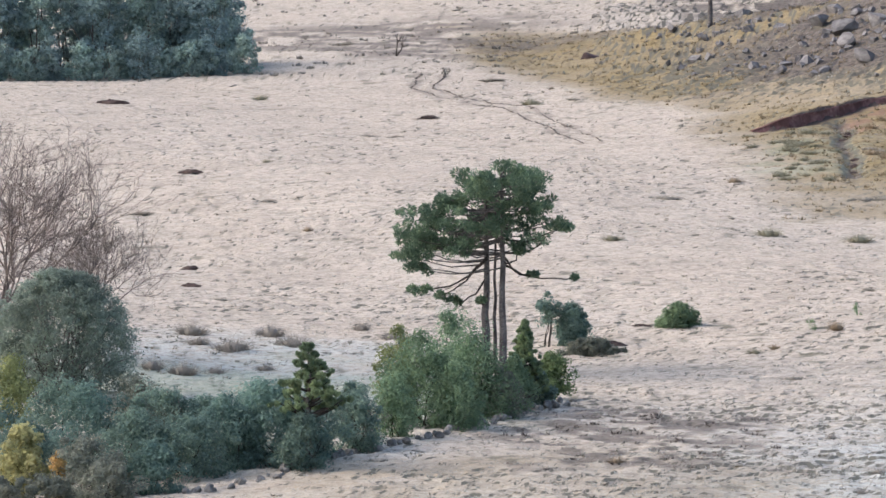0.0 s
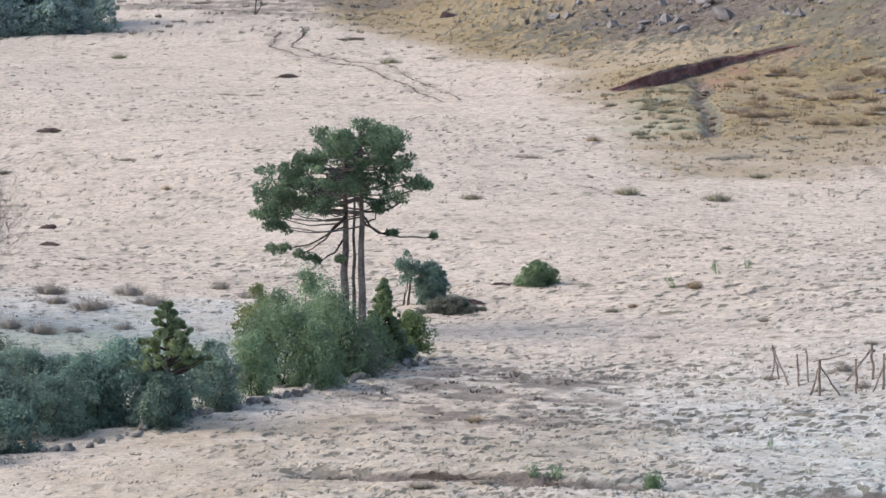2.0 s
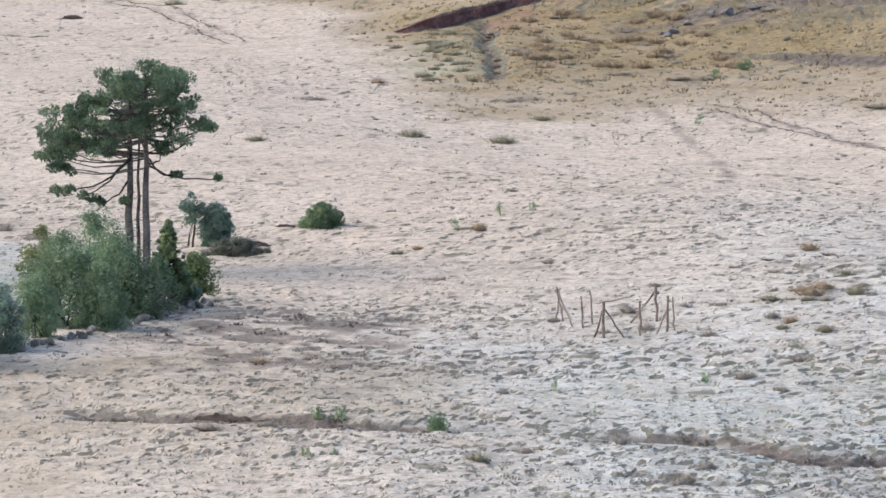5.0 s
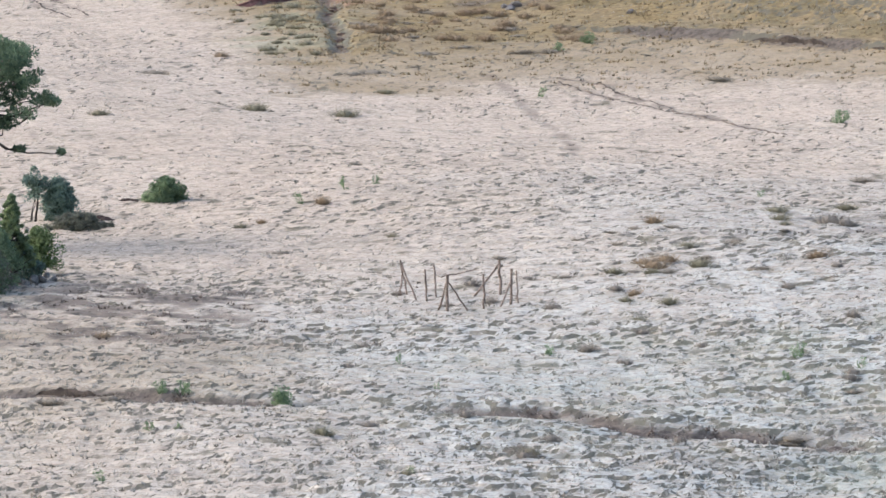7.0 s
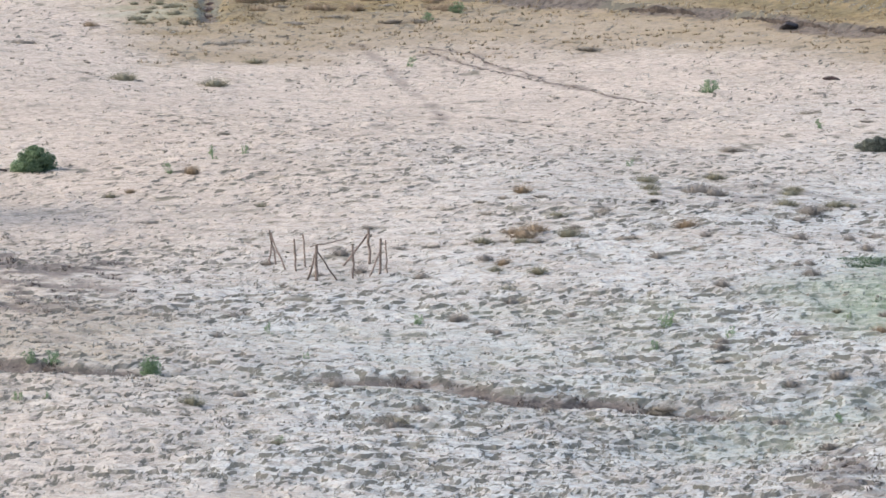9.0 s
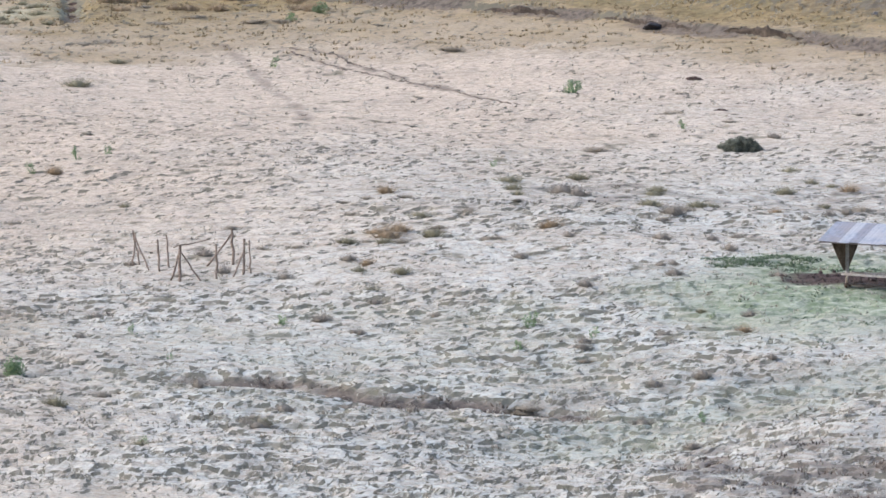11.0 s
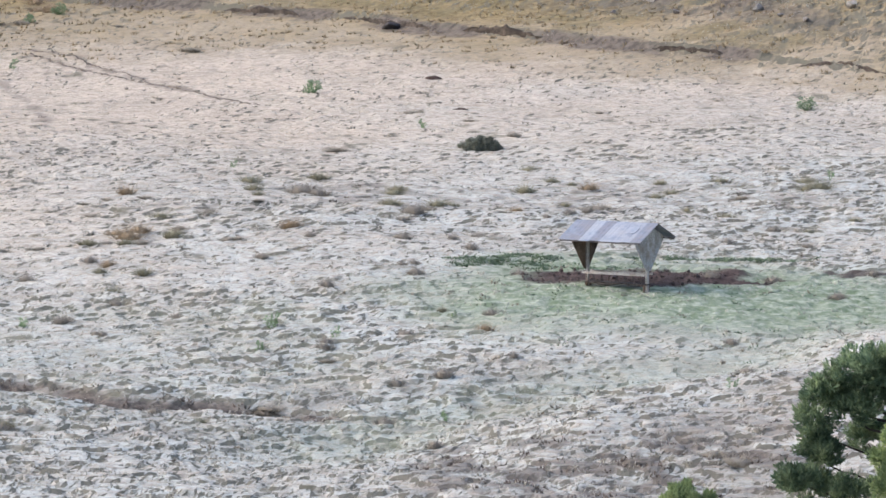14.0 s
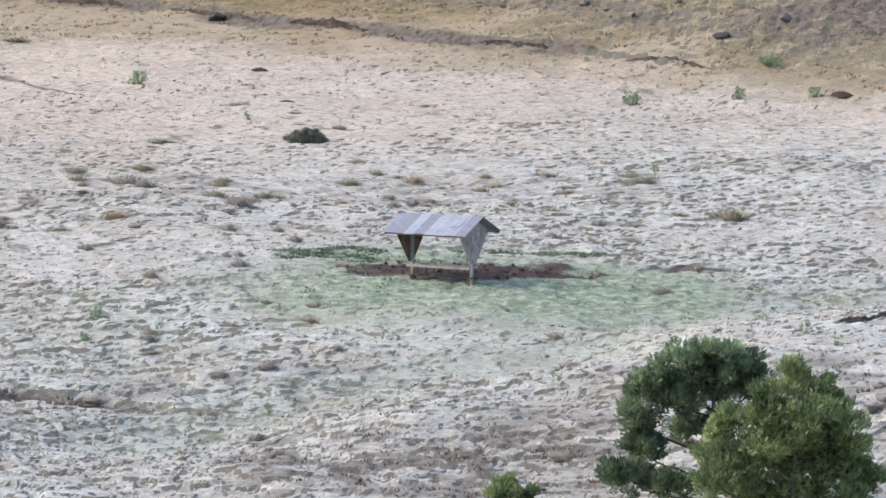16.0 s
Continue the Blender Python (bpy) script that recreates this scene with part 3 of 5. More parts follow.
def big_araucaria(x, y):
    rng = np.random.default_rng(11)
    tree = thing("araucaria_tree", x, y, "tall umbrella-crowned araucaria with three bare trunks", "tree")
    feet = [(-0.42, 0.05, 0.21), (-0.02, 0.35, 0.10), (0.36, 0.0, 0.19)]
    heads = [(-0.30, 0.1, 8.2), (0.05, 0.45, 7.6), (0.30, 0.0, 8.7)]
    for (fx, fy, r), top in zip(feet, heads):
        p = bend((fx, fy, -0.2), top, 0, 10, 0.03, rng)
        part("trunk", Geo().tube(p, np.linspace(r, 0.3 * r, 10), 8), BARK, tree, flat=False)
    for i in range(112):
        # the umbrella: highest over the trunks, long and low to one side, hollow underneath
        q = (i * 0.618034) % 1.0
        deep = rng.uniform(-1, 1)
        k = math.sqrt(1 - 0.75 * deep * deep)
        u = -0.65 + (-3.5 + 7.0 * q) * k
        top = np.interp(u, (-4.5, -3.9, -3.1, -1.8, -0.6, 0.6, 1.6, 2.3, 2.7), (6.2, 6.9, 7.7, 8.8, 9.5, 9.75, 9.7, 9.0, 7.8))
        low = np.interp(u, (-4.5, -3.6, -2.6, -1.2, 0.2, 1.4, 2.7), (4.7, 4.1, 4.8, 5.6, 6.1, 5.5, 6.2))
        tip = np.array([u, 2.9 * deep, low + (top - 0.3 - low) * (1 - rng.uniform(0, 1) ** 1.15) * (0.55 + 0.45 * k)])
        start = np.array([rng.choice([-0.32, 0.28]), 0.05, min(8.6, max(4.6, tip[2] - 0.25 + rng.uniform(-0.35, 0.35)))])
        line = bend(start, tip, 0.07 * np.linalg.norm(tip - start), 7, 0.03, rng)
        limb = part("branch", Geo().tube(line, np.linspace(0.04, 0.018, 7), 5), BARK, tree)
        g = Geo()
        for j in range(int(rng.integers(3, 6))):
            c = line[-1] + rng.normal(size=3) * [0.30, 0.30, 0.14]
            p, o = tuft(rng, c, rng.uniform(0.22, 0.36), 90, 0.1)
            g.leaves(p, 0.085, rng, o, 0.33)
        part("foliage", g, NEEDLE, limb)
    for start, tip, sizes in (((0.3, 0, 5.9), (3.05, -0.5, 6.5), (0.30, 0.28, 0.26)), ((0.3, 0, 4.8), (3.5, 0.2, 4.15), (0.2,)), ((0.3, 0, 5.2), (1.75, -0.3, 4.35), (0.22, 0.16)),
                              ((-0.3, 0, 5.0), (-3.3, -0.4, 3.6), (0.30, 0.26, 0.26)), ((-0.3, 0, 5.2), (-2.4, -0.8, 3.5), (0.26, 0.24)), ((-0.3, 0, 3.6), (-0.6, -0.6, 3.25), (0.24, 0.2)),
                              ((-0.3, 0, 4.4), (-1.6, 0.4, 3.1), (0.22, 0.18)), ((0.3, 0, 5.3), (2.6, 0.7, 6.1), ()), ((0.3, 0, 5.0), (1.1, -0.7, 5.4), (0.28, 0.28, 0.24))):
        line = bend(start, tip, 0.35, 8, 0.04, rng)
        limb = part("branch", Geo().tube(line, np.linspace(0.055, 0.02, 8), 5), BARK_DARK, tree)
        g = Geo()
        for k, r in enumerate(sizes):
            p, o = tuft(rng, line[-1] + rng.normal(size=3) * [0.25, 0.2, 0.14] * min(1, k), r, 120, 0.1)
            g.leaves(p, 0.10, rng, o, 0.33)
        if sizes:
            part("foliage", g, NEEDLE, limb)
    return tree


def young_araucaria(name, x, y, tall, wide, label, material, seed, sprays=150, crown=0.25, size=0.26, needle=0.085, top=0.12, z=None, power=0.75, whorls=0):
    """A conical to rounded young tree whose upswept branches end in brushes of needles."""
    rng = np.random.default_rng(seed)
    tree = thing(name, x, y, label, "tree", z=z)
    part("trunk", Geo().tube(bend((0, 0, -0.3), (0, 0, tall * 0.97), 0, 8, 0.03, rng), np.linspace(0.028 * tall, 0.02, 8), 7), BARK, tree, flat=False)
    limbs = max(14, sprays // 4)
    for i in range(limbs):
        k = (i + 0.5) / limbs if not whorls else (int((i + 0.5) / limbs * whorls) + rng.uniform(0.0, 0.55)) / whorls
        z = tall * (crown + (1 - crown) * k)
        reach = wide / 2 * ((1 - k) ** power * (1 - top) + top) * rng.uniform(0.72, 1.08)
        a = i * 2.4 + rng.uniform(-0.4, 0.4)
        tip = np.array([math.cos(a) * reach, math.sin(a) * reach, z + 0.30 * reach])
        line = bend((0, 0, z - 0.18 * reach), tip, 0.05 * reach, 6)
        limb = part("branch", Geo().tube(line, np.linspace(0.012 * tall * (1.1 - k), 0.012, 6), 4), BARK_DARK, tree)
        g = Geo()
        for s in range(max(3, sprays // limbs)):
            q = rng.uniform(0.45, 1.0) ** 0.78
            c = line[0] * (1 - q) + tip * q + rng.normal(size=3) * [0.14, 0.14, 0.06] * max(reach, 0.25) + [0, 0, -0.1 * q * (1 - q)]
            p, o = tuft(rng, c, size * rng.uniform(0.75, 1.2) * min(1.15, 0.55 + 0.6 * reach), 100, needle, 0.8)
            g.leaves(p, needle, rng, o, 0.34)
        part("foliage", g, material, limb)
    return tree


def shrub(x, y, tall, wide, label, material, seed, name="shrub", deep=None, clumps=40, leaf=0.06, base=0.03, per=104, stems=5, stem_mat=None, group="", category="shrub", lump=0.48, z=None, uneven=0.30):
    """A many-stemmed bush: an uneven crown of leaf clumps over its stems."""
    rng = np.random.default_rng(seed)
    ob = thing(name, x, y, label, category, group, z=z)
    deep = deep or wide * 0.8
    g, centres = Geo(), []
    lobes = 1 + uneven * rng.uniform(-1.1, 0.85, 7)
    for i in range(int(1.25 * clumps)):
        a, h = rng.uniform(0, 2 * math.pi), base + (1 - base) * rng.uniform(0, 1) ** 0.85
        k = (h - 0.42) / 0.58 if h > 0.42 else (0.42 - h) / 0.9
        girth = math.sqrt(max(0.04, 1 - k * k)) * lobes[int(a / 6.2832 * 7) % 7]
        q = rng.uniform(0.2, 1.0) ** 0.5 * girth
        r = lump * min(wide, tall) * rng.uniform(0.32, 0.95) * 0.55
        c = np.array([math.cos(a) * max(0, wide / 2 * q - 0.6 * r), math.sin(a) * max(0, deep / 2 * q - 0.6 * r), max(tall * h * lobes[i % 7] ** 0.5 - 0.6 * r, 0.4 * r)])
        centres.append(c)
        p, o = in_ball(rng, per, 0.35)
        p[:, 2] *= 0.8
        g.leaves(c + p * r, leaf, rng, None, 0.55, o + [0, 0, 0.45])
    part("crown", g, material, ob)
    for i in range(stems):
        c = centres[int(rng.integers(0, len(centres)))]
        foot = np.array([rng.normal() * 0.08 * wide, rng.normal() * 0.08 * deep, -0.1])
        part("stem", Geo().tube(bend(foot, c, -0.05 * tall, 6, 0.04, rng), np.linspace(0.022, 0.008, 6) * (0.6 + 0.25 * tall), 5), stem_mat or BARK_DARK, ob)
    return ob


def twig_tree(name, x, y, tall, wide, label, material, seed, depth=5, forks=3, lean=0.0, thick=0.016, category="tree", fans=4, z=None):
    """A leafless tree: trunk and limbs that fork down to fine twigs."""
    rng = np.random.default_rng(seed)
    tree = thing(name, x, y, label, category, z=z)
    fine = Geo()
    limbs = []

    def grow(p, d, length, r, level, g):
        n = 4 if level < 3 else 2
        pts = [p]
        for i in range(n):
            d = d + rng.normal(size=3) * 0.11 + np.array([0, 0, 0.05])
            d /= np.linalg.norm(d)
            pts.append(pts[-1] + d * length / n)
        if level >= 2:
            (fine if level > 2 else g).tube(pts, np.linspace(r, r * 0.62, n + 1), 3)
        else:
            g.tube(pts, np.linspace(r, r * 0.68, n + 1), 6)
        if level >= depth:
            return
        for i in range(forks + (1 if level in (1, 2) else 0)):
            k = int(rng.integers(n // 2, n + 1)) if i else n
            e = d + rng.normal(size=3) * (0.42 if level else 0.5) * np.array([wide / tall * 1.5, wide / tall * 1.5, 0.7])
            e /= np.linalg.norm(e)
            if level == 0:
                limb = Geo()
                grow(pts[k], e, length * rng.uniform(0.7, 0.95), r * 0.6, 1, limb)
                limbs.append(limb)
            else:
                grow(pts[k], e, length * rng.uniform(0.55, 0.8), r * 0.66, level + 1, g)

    trunk = Geo()
    for i in range(fans):
        d = np.array([rng.normal() * 0.28 * wide / tall * 2 + lean, rng.normal() * 0.2, 1.0])
        grow(np.array([rng.normal() * 0.12, rng.normal() * 0.12, -0.15]), d / np.linalg.norm(d), tall * 0.32, thick * tall / 2, 0, trunk)
    part("trunk", trunk, material, tree, flat=False)
    for limb in limbs:
        part("limb", limb, material, tree)
    part("twig_crown", fine, material, tree)
    return tree


def rock(x, y, size, label, material, seed, flat=0.6, group="", name="rock", turn=0.0, sink=0.25):
    rng = np.random.default_rng(seed)
    bm = bmesh.new()
    bmesh.ops.create_icosphere(bm, subdivisions=3, radius=0.5)
    planes = [(Vector(rng.normal(size=3)).normalized(), rng.uniform(0.16, 0.42)) for i in range(16)]
    for v in bm.verts:
        for n, d in planes:
            k = v.co.dot(n)
            if k > d:
                v.co -= n * (k - d) * 0.92
        v.co += Vector(rng.normal(size=3)) * 0.008
    me = bpy.data.meshes.new(name)
    bm.to_mesh(me)
    bm.free()
    me.materials.append(material)
    ob = new(name, me)
    ob.matrix_basis = pose(x, y, height(x, y) + size * flat * (0.5 - sink) * 0.75, 0, 0, turn) @ Matrix.Diagonal((size, size * 0.8, size * flat, 1))
    return tagged(ob, label, "rock", group)


# the wooded edge of the valley floor
big_araucaria(2.25, 245.5)
young_araucaria("young_araucaria", -5.05, 209.8, 4.85, 2.8, "young conical araucaria above dark bushes", NEEDLE_YOUNG, 12, sprays=240, crown=0.44, size=0.11, needle=0.075, power=1.0, top=0.05, whorls=7)
young_araucaria("young_araucaria", 3.35, 231.0, 3.6, 2.1, "slim young araucaria beside a field wall", NEEDLE_YOUNG, 13, sprays=300, crown=0.15, size=0.10, needle=0.075, power=0.9, top=0.05)

shrub(-6.6, 211.2, 3.1, 4.6, "broad dark blue-green bush at the field edge", LEAF_BLUE, 21, clumps=80, leaf=0.07)
shrub(-3.6, 216.5, 2.5, 2.4, "dark green bush behind a low stone wall", LEAF_DARK, 22, clumps=42)
shrub(-9.6, 208.4, 2.5, 4.2, "dark blue-green thicket bush", LEAF_DARK, 23, clumps=70)
shrub(-0.9, 222.5, 4.0, 4.2, "tall leafy green bush beside a stone wall", LEAF_MID, 24, clumps=80)
shrub(1.2, 226.8, 4.1, 3.8, "tall leafy green bush under an araucaria", LEAF_MID, 25, clumps=75)
shrub(-1.8, 224.6, 3.7, 2.4, "olive leafy bush under an araucaria", LEAF_OLIVE, 26, clumps=45)
shrub(-1.9, 218.6, 2.6, 2.3, "round green bush behind a stone wall", LEAF_MID, 27, clumps=40)
shrub(2.2, 227.2, 2.0, 2.0, "grey-green bush at the foot of the trees", LEAF_GREY, 28, clumps=36)
shrub(4.55, 234.6, 2.35, 2.5, "fresh light green bush beside a young tree", LEAF_FRESH, 29, clumps=46, base=0.3)
shrub(3.9, 231.8, 1.5, 1.9, "dark bush at the foot of a young tree", LEAF_DARK, 30, clumps=30)
shrub(-13.4, 212.5, 3.2, 4.2, "dark blue-green bush in the hollow", LEAF_BLUE, 31, clumps=64)
shrub(-17.0, 221.0, 2.9, 3.0, "olive green bush below a willow", LEAF_OLIVE, 32, clumps=48)
shrub(-13.2, 205.0, 2.2, 4.0, "blue-green bramble bush in the hollow", LEAF_GREY, 33, clumps=56)
shrub(-15.5, 206.4, 2.4, 2.7, "yellow autumn bush in the hollow", LEAF_YELLOW, 34, clumps=44, leaf=0.085)
shrub(-14.1, 204.6, 1.95, 0.9, "small orange autumn bush in the hollow", LEAF_ORANGE, 35, clumps=16)
shrub(-16.5, 202.5, 1.5, 3.2, "dull grey-green bush in the hollow", LEAF_GREY, 36, clumps=40)
shrub(-11.4, 214.5, 2.9, 2.6, "dark bush behind the thicket", LEAF_DARK, 37, clumps=40)
shrub(-4.9, 212.6, 2.7, 2.8, "dark green bush behind a low stone wall", LEAF_DARK, 201, clumps=48)
shrub(-8.2, 210.4, 2.9, 3.4, "broad dark blue-green bush at the field edge", LEAF_BLUE, 202, clumps=60)
shrub(0.4, 221.6, 2.6, 2.6, "leafy green bush beside a stone wall", LEAF_MID, 203, clumps=48)
shrub(2.9, 228.9, 2.4, 2.2, "leafy green bush at the foot of the trees", LEAF_MID, 204, clumps=40)
shrub(0.3, 229.5, 4.3, 3.2, "tall leafy green bush under an araucaria", LEAF_MID, 205, clumps=60)
shrub(-11.5, 208.0, 2.7, 3.4, "blue-green bramble bush in the hollow", LEAF_DARK, 206, clumps=60)
shrub(-14.6, 216.6, 3.0, 3.4, "dark bush below a willow", LEAF_DARK, 207, clumps=50)
shrub(-12.0, 219.5, 2.6, 3.0, "dull grey-green bush below a willow", LEAF_GREY, 208, clumps=44)
shrub(-17.6, 213.5, 3.4, 3.4, "dark blue-green bush in the hollow", LEAF_BLUE, 209, clumps=54)
shrub(-14.6, 203.2, 1.25, 3.0, "dull grey-green bush in the hollow", LEAF_GREY, 210, clumps=46)
shrub(-12.3, 202.8, 1.9, 3.0, "blue-green bramble bush in the hollow", LEAF_GREY, 211, clumps=46)
shrub(-10.6, 205.2, 2.0, 2.6, "blue-green bramble bush in the hollow", LEAF_BLUE, 212, clumps=42)
shrub(-15.6, 209.5, 2.4, 3.2, "dark blue-green bush in the hollow", LEAF_DARK, 213, clumps=50)
shrub(-9.2, 214.8, 2.4, 2.6, "dark bush behind the thicket", LEAF_DARK, 214, clumps=42)
shrub(-7.1, 213.6, 3.0, 2.8, "broad dark blue-green bush at the field edge", LEAF_BLUE, 215, clumps=52)
shrub(-5.2, 209.0, 2.1, 2.2, "dark green bush at the foot of a young tree", LEAF_DARK, 216, clumps=40)
shrub(-3.3, 214.6, 2.3, 2.2, "dark green bush behind a low stone wall", LEAF_DARK, 217, clumps=40)
shrub(-10.4, 212.6, 3.0, 3.0, "dark blue-green thicket bush", LEAF_DARK, 218, clumps=52)
twig_tree("bare_bush", -9.9, 212.8, 3.1, 2.6, "leafless brown bush among green thicket", TWIG, 38, depth=4, fans=6, thick=0.012, category="bush")
twig_tree("bare_bush", -3.0, 215.4, 2.3, 1.4, "leafless grey bush beside a stone wall", TWIG_GREY, 39, depth=4, fans=6, thick=0.012, category="bush")
twig_tree("bare_bush", 2.6, 228.6, 1.8, 1.6, "leafless grey bush beside a young tree", TWIG_GREY, 40, depth=4, fans=6, thick=0.012, category="bush")

# the willow and the leafless trees in the hollow
shrub(-15.7, 230.2, 5.5, 6.7, "dome-shaped grey-green willow with many thin stems", LEAF_WILLOW, 41, name="willow_tree", clumps=820, leaf=0.05, base=0.12, per=64, stems=60, stem_mat=TWIG_GREY, category="tree", lump=0.19, uneven=0.03)
twig_tree("bare_tree", -19.3, 243.0, 11.5, 9.5, "tall leafless tree with fine reddish twigs", TWIG, 42, depth=6, forks=3, fans=4, lean=0.12, thick=0.013)
twig_tree("bare_tree", -14.9, 244.5, 7.0, 5.2, "small leafless tree with fine reddish twigs", TWIG, 43, depth=6, forks=3, fans=4, thick=0.013)

# bushes along the old wall
shrub(4.75, 256.0, 2.3, 2.1, "sparse small tree with an open crown", LEAF_DARK, 51, name="small_tree", clumps=24, base=0.62, stems=5, per=80, category="tree", lump=0.34)
shrub(5.85, 256.3, 2.05, 1.9, "dense dark rounded bush", LEAF_DARK, 52, clumps=90, base=0.02, leaf=0.055, lump=0.6, uneven=0.1)
shrub(6.7, 252.8, 0.85, 3.0, "low grey-green scrub on the field edge", LEAF_GREY, 53, clumps=80, lump=0.85, leaf=0.05, uneven=0.15)
shrub(10.9, 260.3, 1.2, 2.25, "low rounded dark green bush", LEAF_FIELD, 54, clumps=90, lump=0.8, base=0.02, leaf=0.055, uneven=0.12)

shrub(51.3, 264.0, 0.72, 2.3, "rounded olive-brown bush on frosted pasture", LEAF_GREY, 56, clumps=70, lump=0.85, leaf=0.05, base=0.02, uneven=0.15)

# conifers on the near slope
def pine(x, y, label, material, seed, limbs, tall, tuft_size=0.26, needle=0.10, lean=0.0):
    """A broad conifer: limbs from the trunk, each carrying a rounded mass of needle brushes. limbs: side reach, height, half width, half height."""
    rng = np.random.default_rng(seed)
    tree = thing("conifer", x, y, label, "tree")
    part("trunk", Geo().tube(bend((0, 0, -0.3), (lean, 0, tall - 0.4), 0, 9, 0.04, rng), np.linspace(0.13, 0.03, 9), 8), BARK, tree, flat=False)
    for u, v, rx, rz in limbs:
        v, rx, rz = 1.06 * v + 0.15, 1.15 * rx, 1.15 * rz
        deep = rng.uniform(-0.9, 0.9)
        root = np.array([lean * v / tall, 0, max(0.3, v - 0.35 * abs(u) - 0.3)])
        mass = np.array([u, deep, v])
        line = bend(root, mass - [0, 0, 0.3 * rz], 0.06 * abs(u), 7, 0.04, rng)
        limb = part("branch", Geo().tube(line, np.linspace(0.05, 0.014, 7), 5), BARK_DARK, tree)
        g = Geo()
        for i in range(int(13 + 48 * rx * rz)):
            p, d = in_ball(rng, 1, 0.3)
            c = mass + p[0] * [rx, 0.8 * rx, rz] + [0, 0, 0.05]
            twig = c - d[0] * [rx, 0.8 * rx, rz] * 0.45 - [0, 0, 0.12]
            g.tube(bend(twig, c, 0.02, 3), [0.014, 0.011, 0.008], 3)
            n, o = tuft(rng, c, tuft_size * rng.uniform(0.7, 1.25), 58, needle, 0.9)
            g.leaves(n, needle, rng, o + 0.5 * d, 0.26)
        part("foliage", g, material, limb)
    return tree


pine(44.4, 163.5, "dense dark green conifer with a broad rounded crown", NEEDLE_DEEP, 61,
     [(-0.25, 4.25, 1.0, 0.55), (-1.15, 4.15, 0.75, 0.5), (0.55, 4.05, 0.75, 0.5), (-2.05, 3.5, 0.6, 0.45), (1.05, 3.75, 0.45, 0.35), (-0.9, 3.35, 1.0, 0.5), (0.3, 3.4, 0.9, 0.5), (1.25, 3.35, 0.35, 0.3),
      (-2.35, 2.6, 0.55, 0.7), (-2.25, 1.75, 0.65, 0.45), (-1.3, 2.9, 0.7, 0.35), (-0.5, 2.0, 0.5, 0.5), (-3.15, 1.15, 0.5, 0.45), (-2.4, 0.75, 0.85, 0.45), (-1.6, 0.7, 0.7, 0.4), (0.6, 2.3, 0.6, 0.5)], 4.8)
pine(45.9, 160.0, "bushy olive green conifer with upswept tufts", NEEDLE_LIT, 62,
     [(0.05, 3.85, 0.45, 0.45), (-0.65, 3.45, 0.7, 0.45), (0.8, 3.5, 0.6, 0.45), (0.0, 3.0, 1.0, 0.5), (1.1, 2.9, 0.65, 0.45), (-1.1, 3.0, 0.55, 0.38), (-1.75, 2.8, 0.38, 0.3), (-2.15, 2.35, 0.34, 0.34), (-0.95, 2.25, 0.8, 0.45),
      (0.3, 2.15, 0.95, 0.5), (1.6, 2.4, 0.6, 0.6), (-1.85, 1.7, 0.85, 0.45), (-2.55, 1.85, 0.3, 0.28), (-0.15, 1.6, 0.8, 0.45), (1.1, 1.45, 0.9, 0.6), (-2.55, 1.15, 0.6, 0.5), (-1.45, 1.0, 0.8, 0.45), (1.95, 1.65, 0.5, 0.6), (2.4, 1.0, 0.6, 0.45), (0.2, 0.8, 1.0, 0.45), (1.2, 0.6, 0.9, 0.4), (-0.9, 0.5, 0.8, 0.4)], 4.2)
pine(38.0, 163.8, "small olive green conifer", NEEDLE_LIT, 63, [(0.0, 0.4, 0.42, 0.22), (-0.35, 0.22, 0.32, 0.2), (0.4, 0.22, 0.32, 0.2)], 0.7, 0.16)

# dark wood across the pasture
rng = np.random.default_rng(70)
for i in range(18):
    k = (i + 0.5) / 18
    x = -38 + 22 * k + rng.uniform(-0.6, 0.6)
    y = 427 + 7 * k + (i % 3) * 3.0
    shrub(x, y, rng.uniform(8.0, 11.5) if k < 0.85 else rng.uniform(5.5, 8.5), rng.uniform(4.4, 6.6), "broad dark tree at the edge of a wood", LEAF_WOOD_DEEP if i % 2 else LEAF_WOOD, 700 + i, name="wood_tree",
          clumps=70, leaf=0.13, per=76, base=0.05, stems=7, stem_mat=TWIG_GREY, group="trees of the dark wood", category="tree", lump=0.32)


for i in range(11):
    k = (i + 0.5) / 11
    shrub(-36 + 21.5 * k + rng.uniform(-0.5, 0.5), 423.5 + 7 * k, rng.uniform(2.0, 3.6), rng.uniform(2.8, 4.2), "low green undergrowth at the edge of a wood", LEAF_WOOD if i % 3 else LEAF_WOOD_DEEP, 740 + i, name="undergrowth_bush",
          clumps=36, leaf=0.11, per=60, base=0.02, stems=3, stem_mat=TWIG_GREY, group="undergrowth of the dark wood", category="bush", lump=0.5)


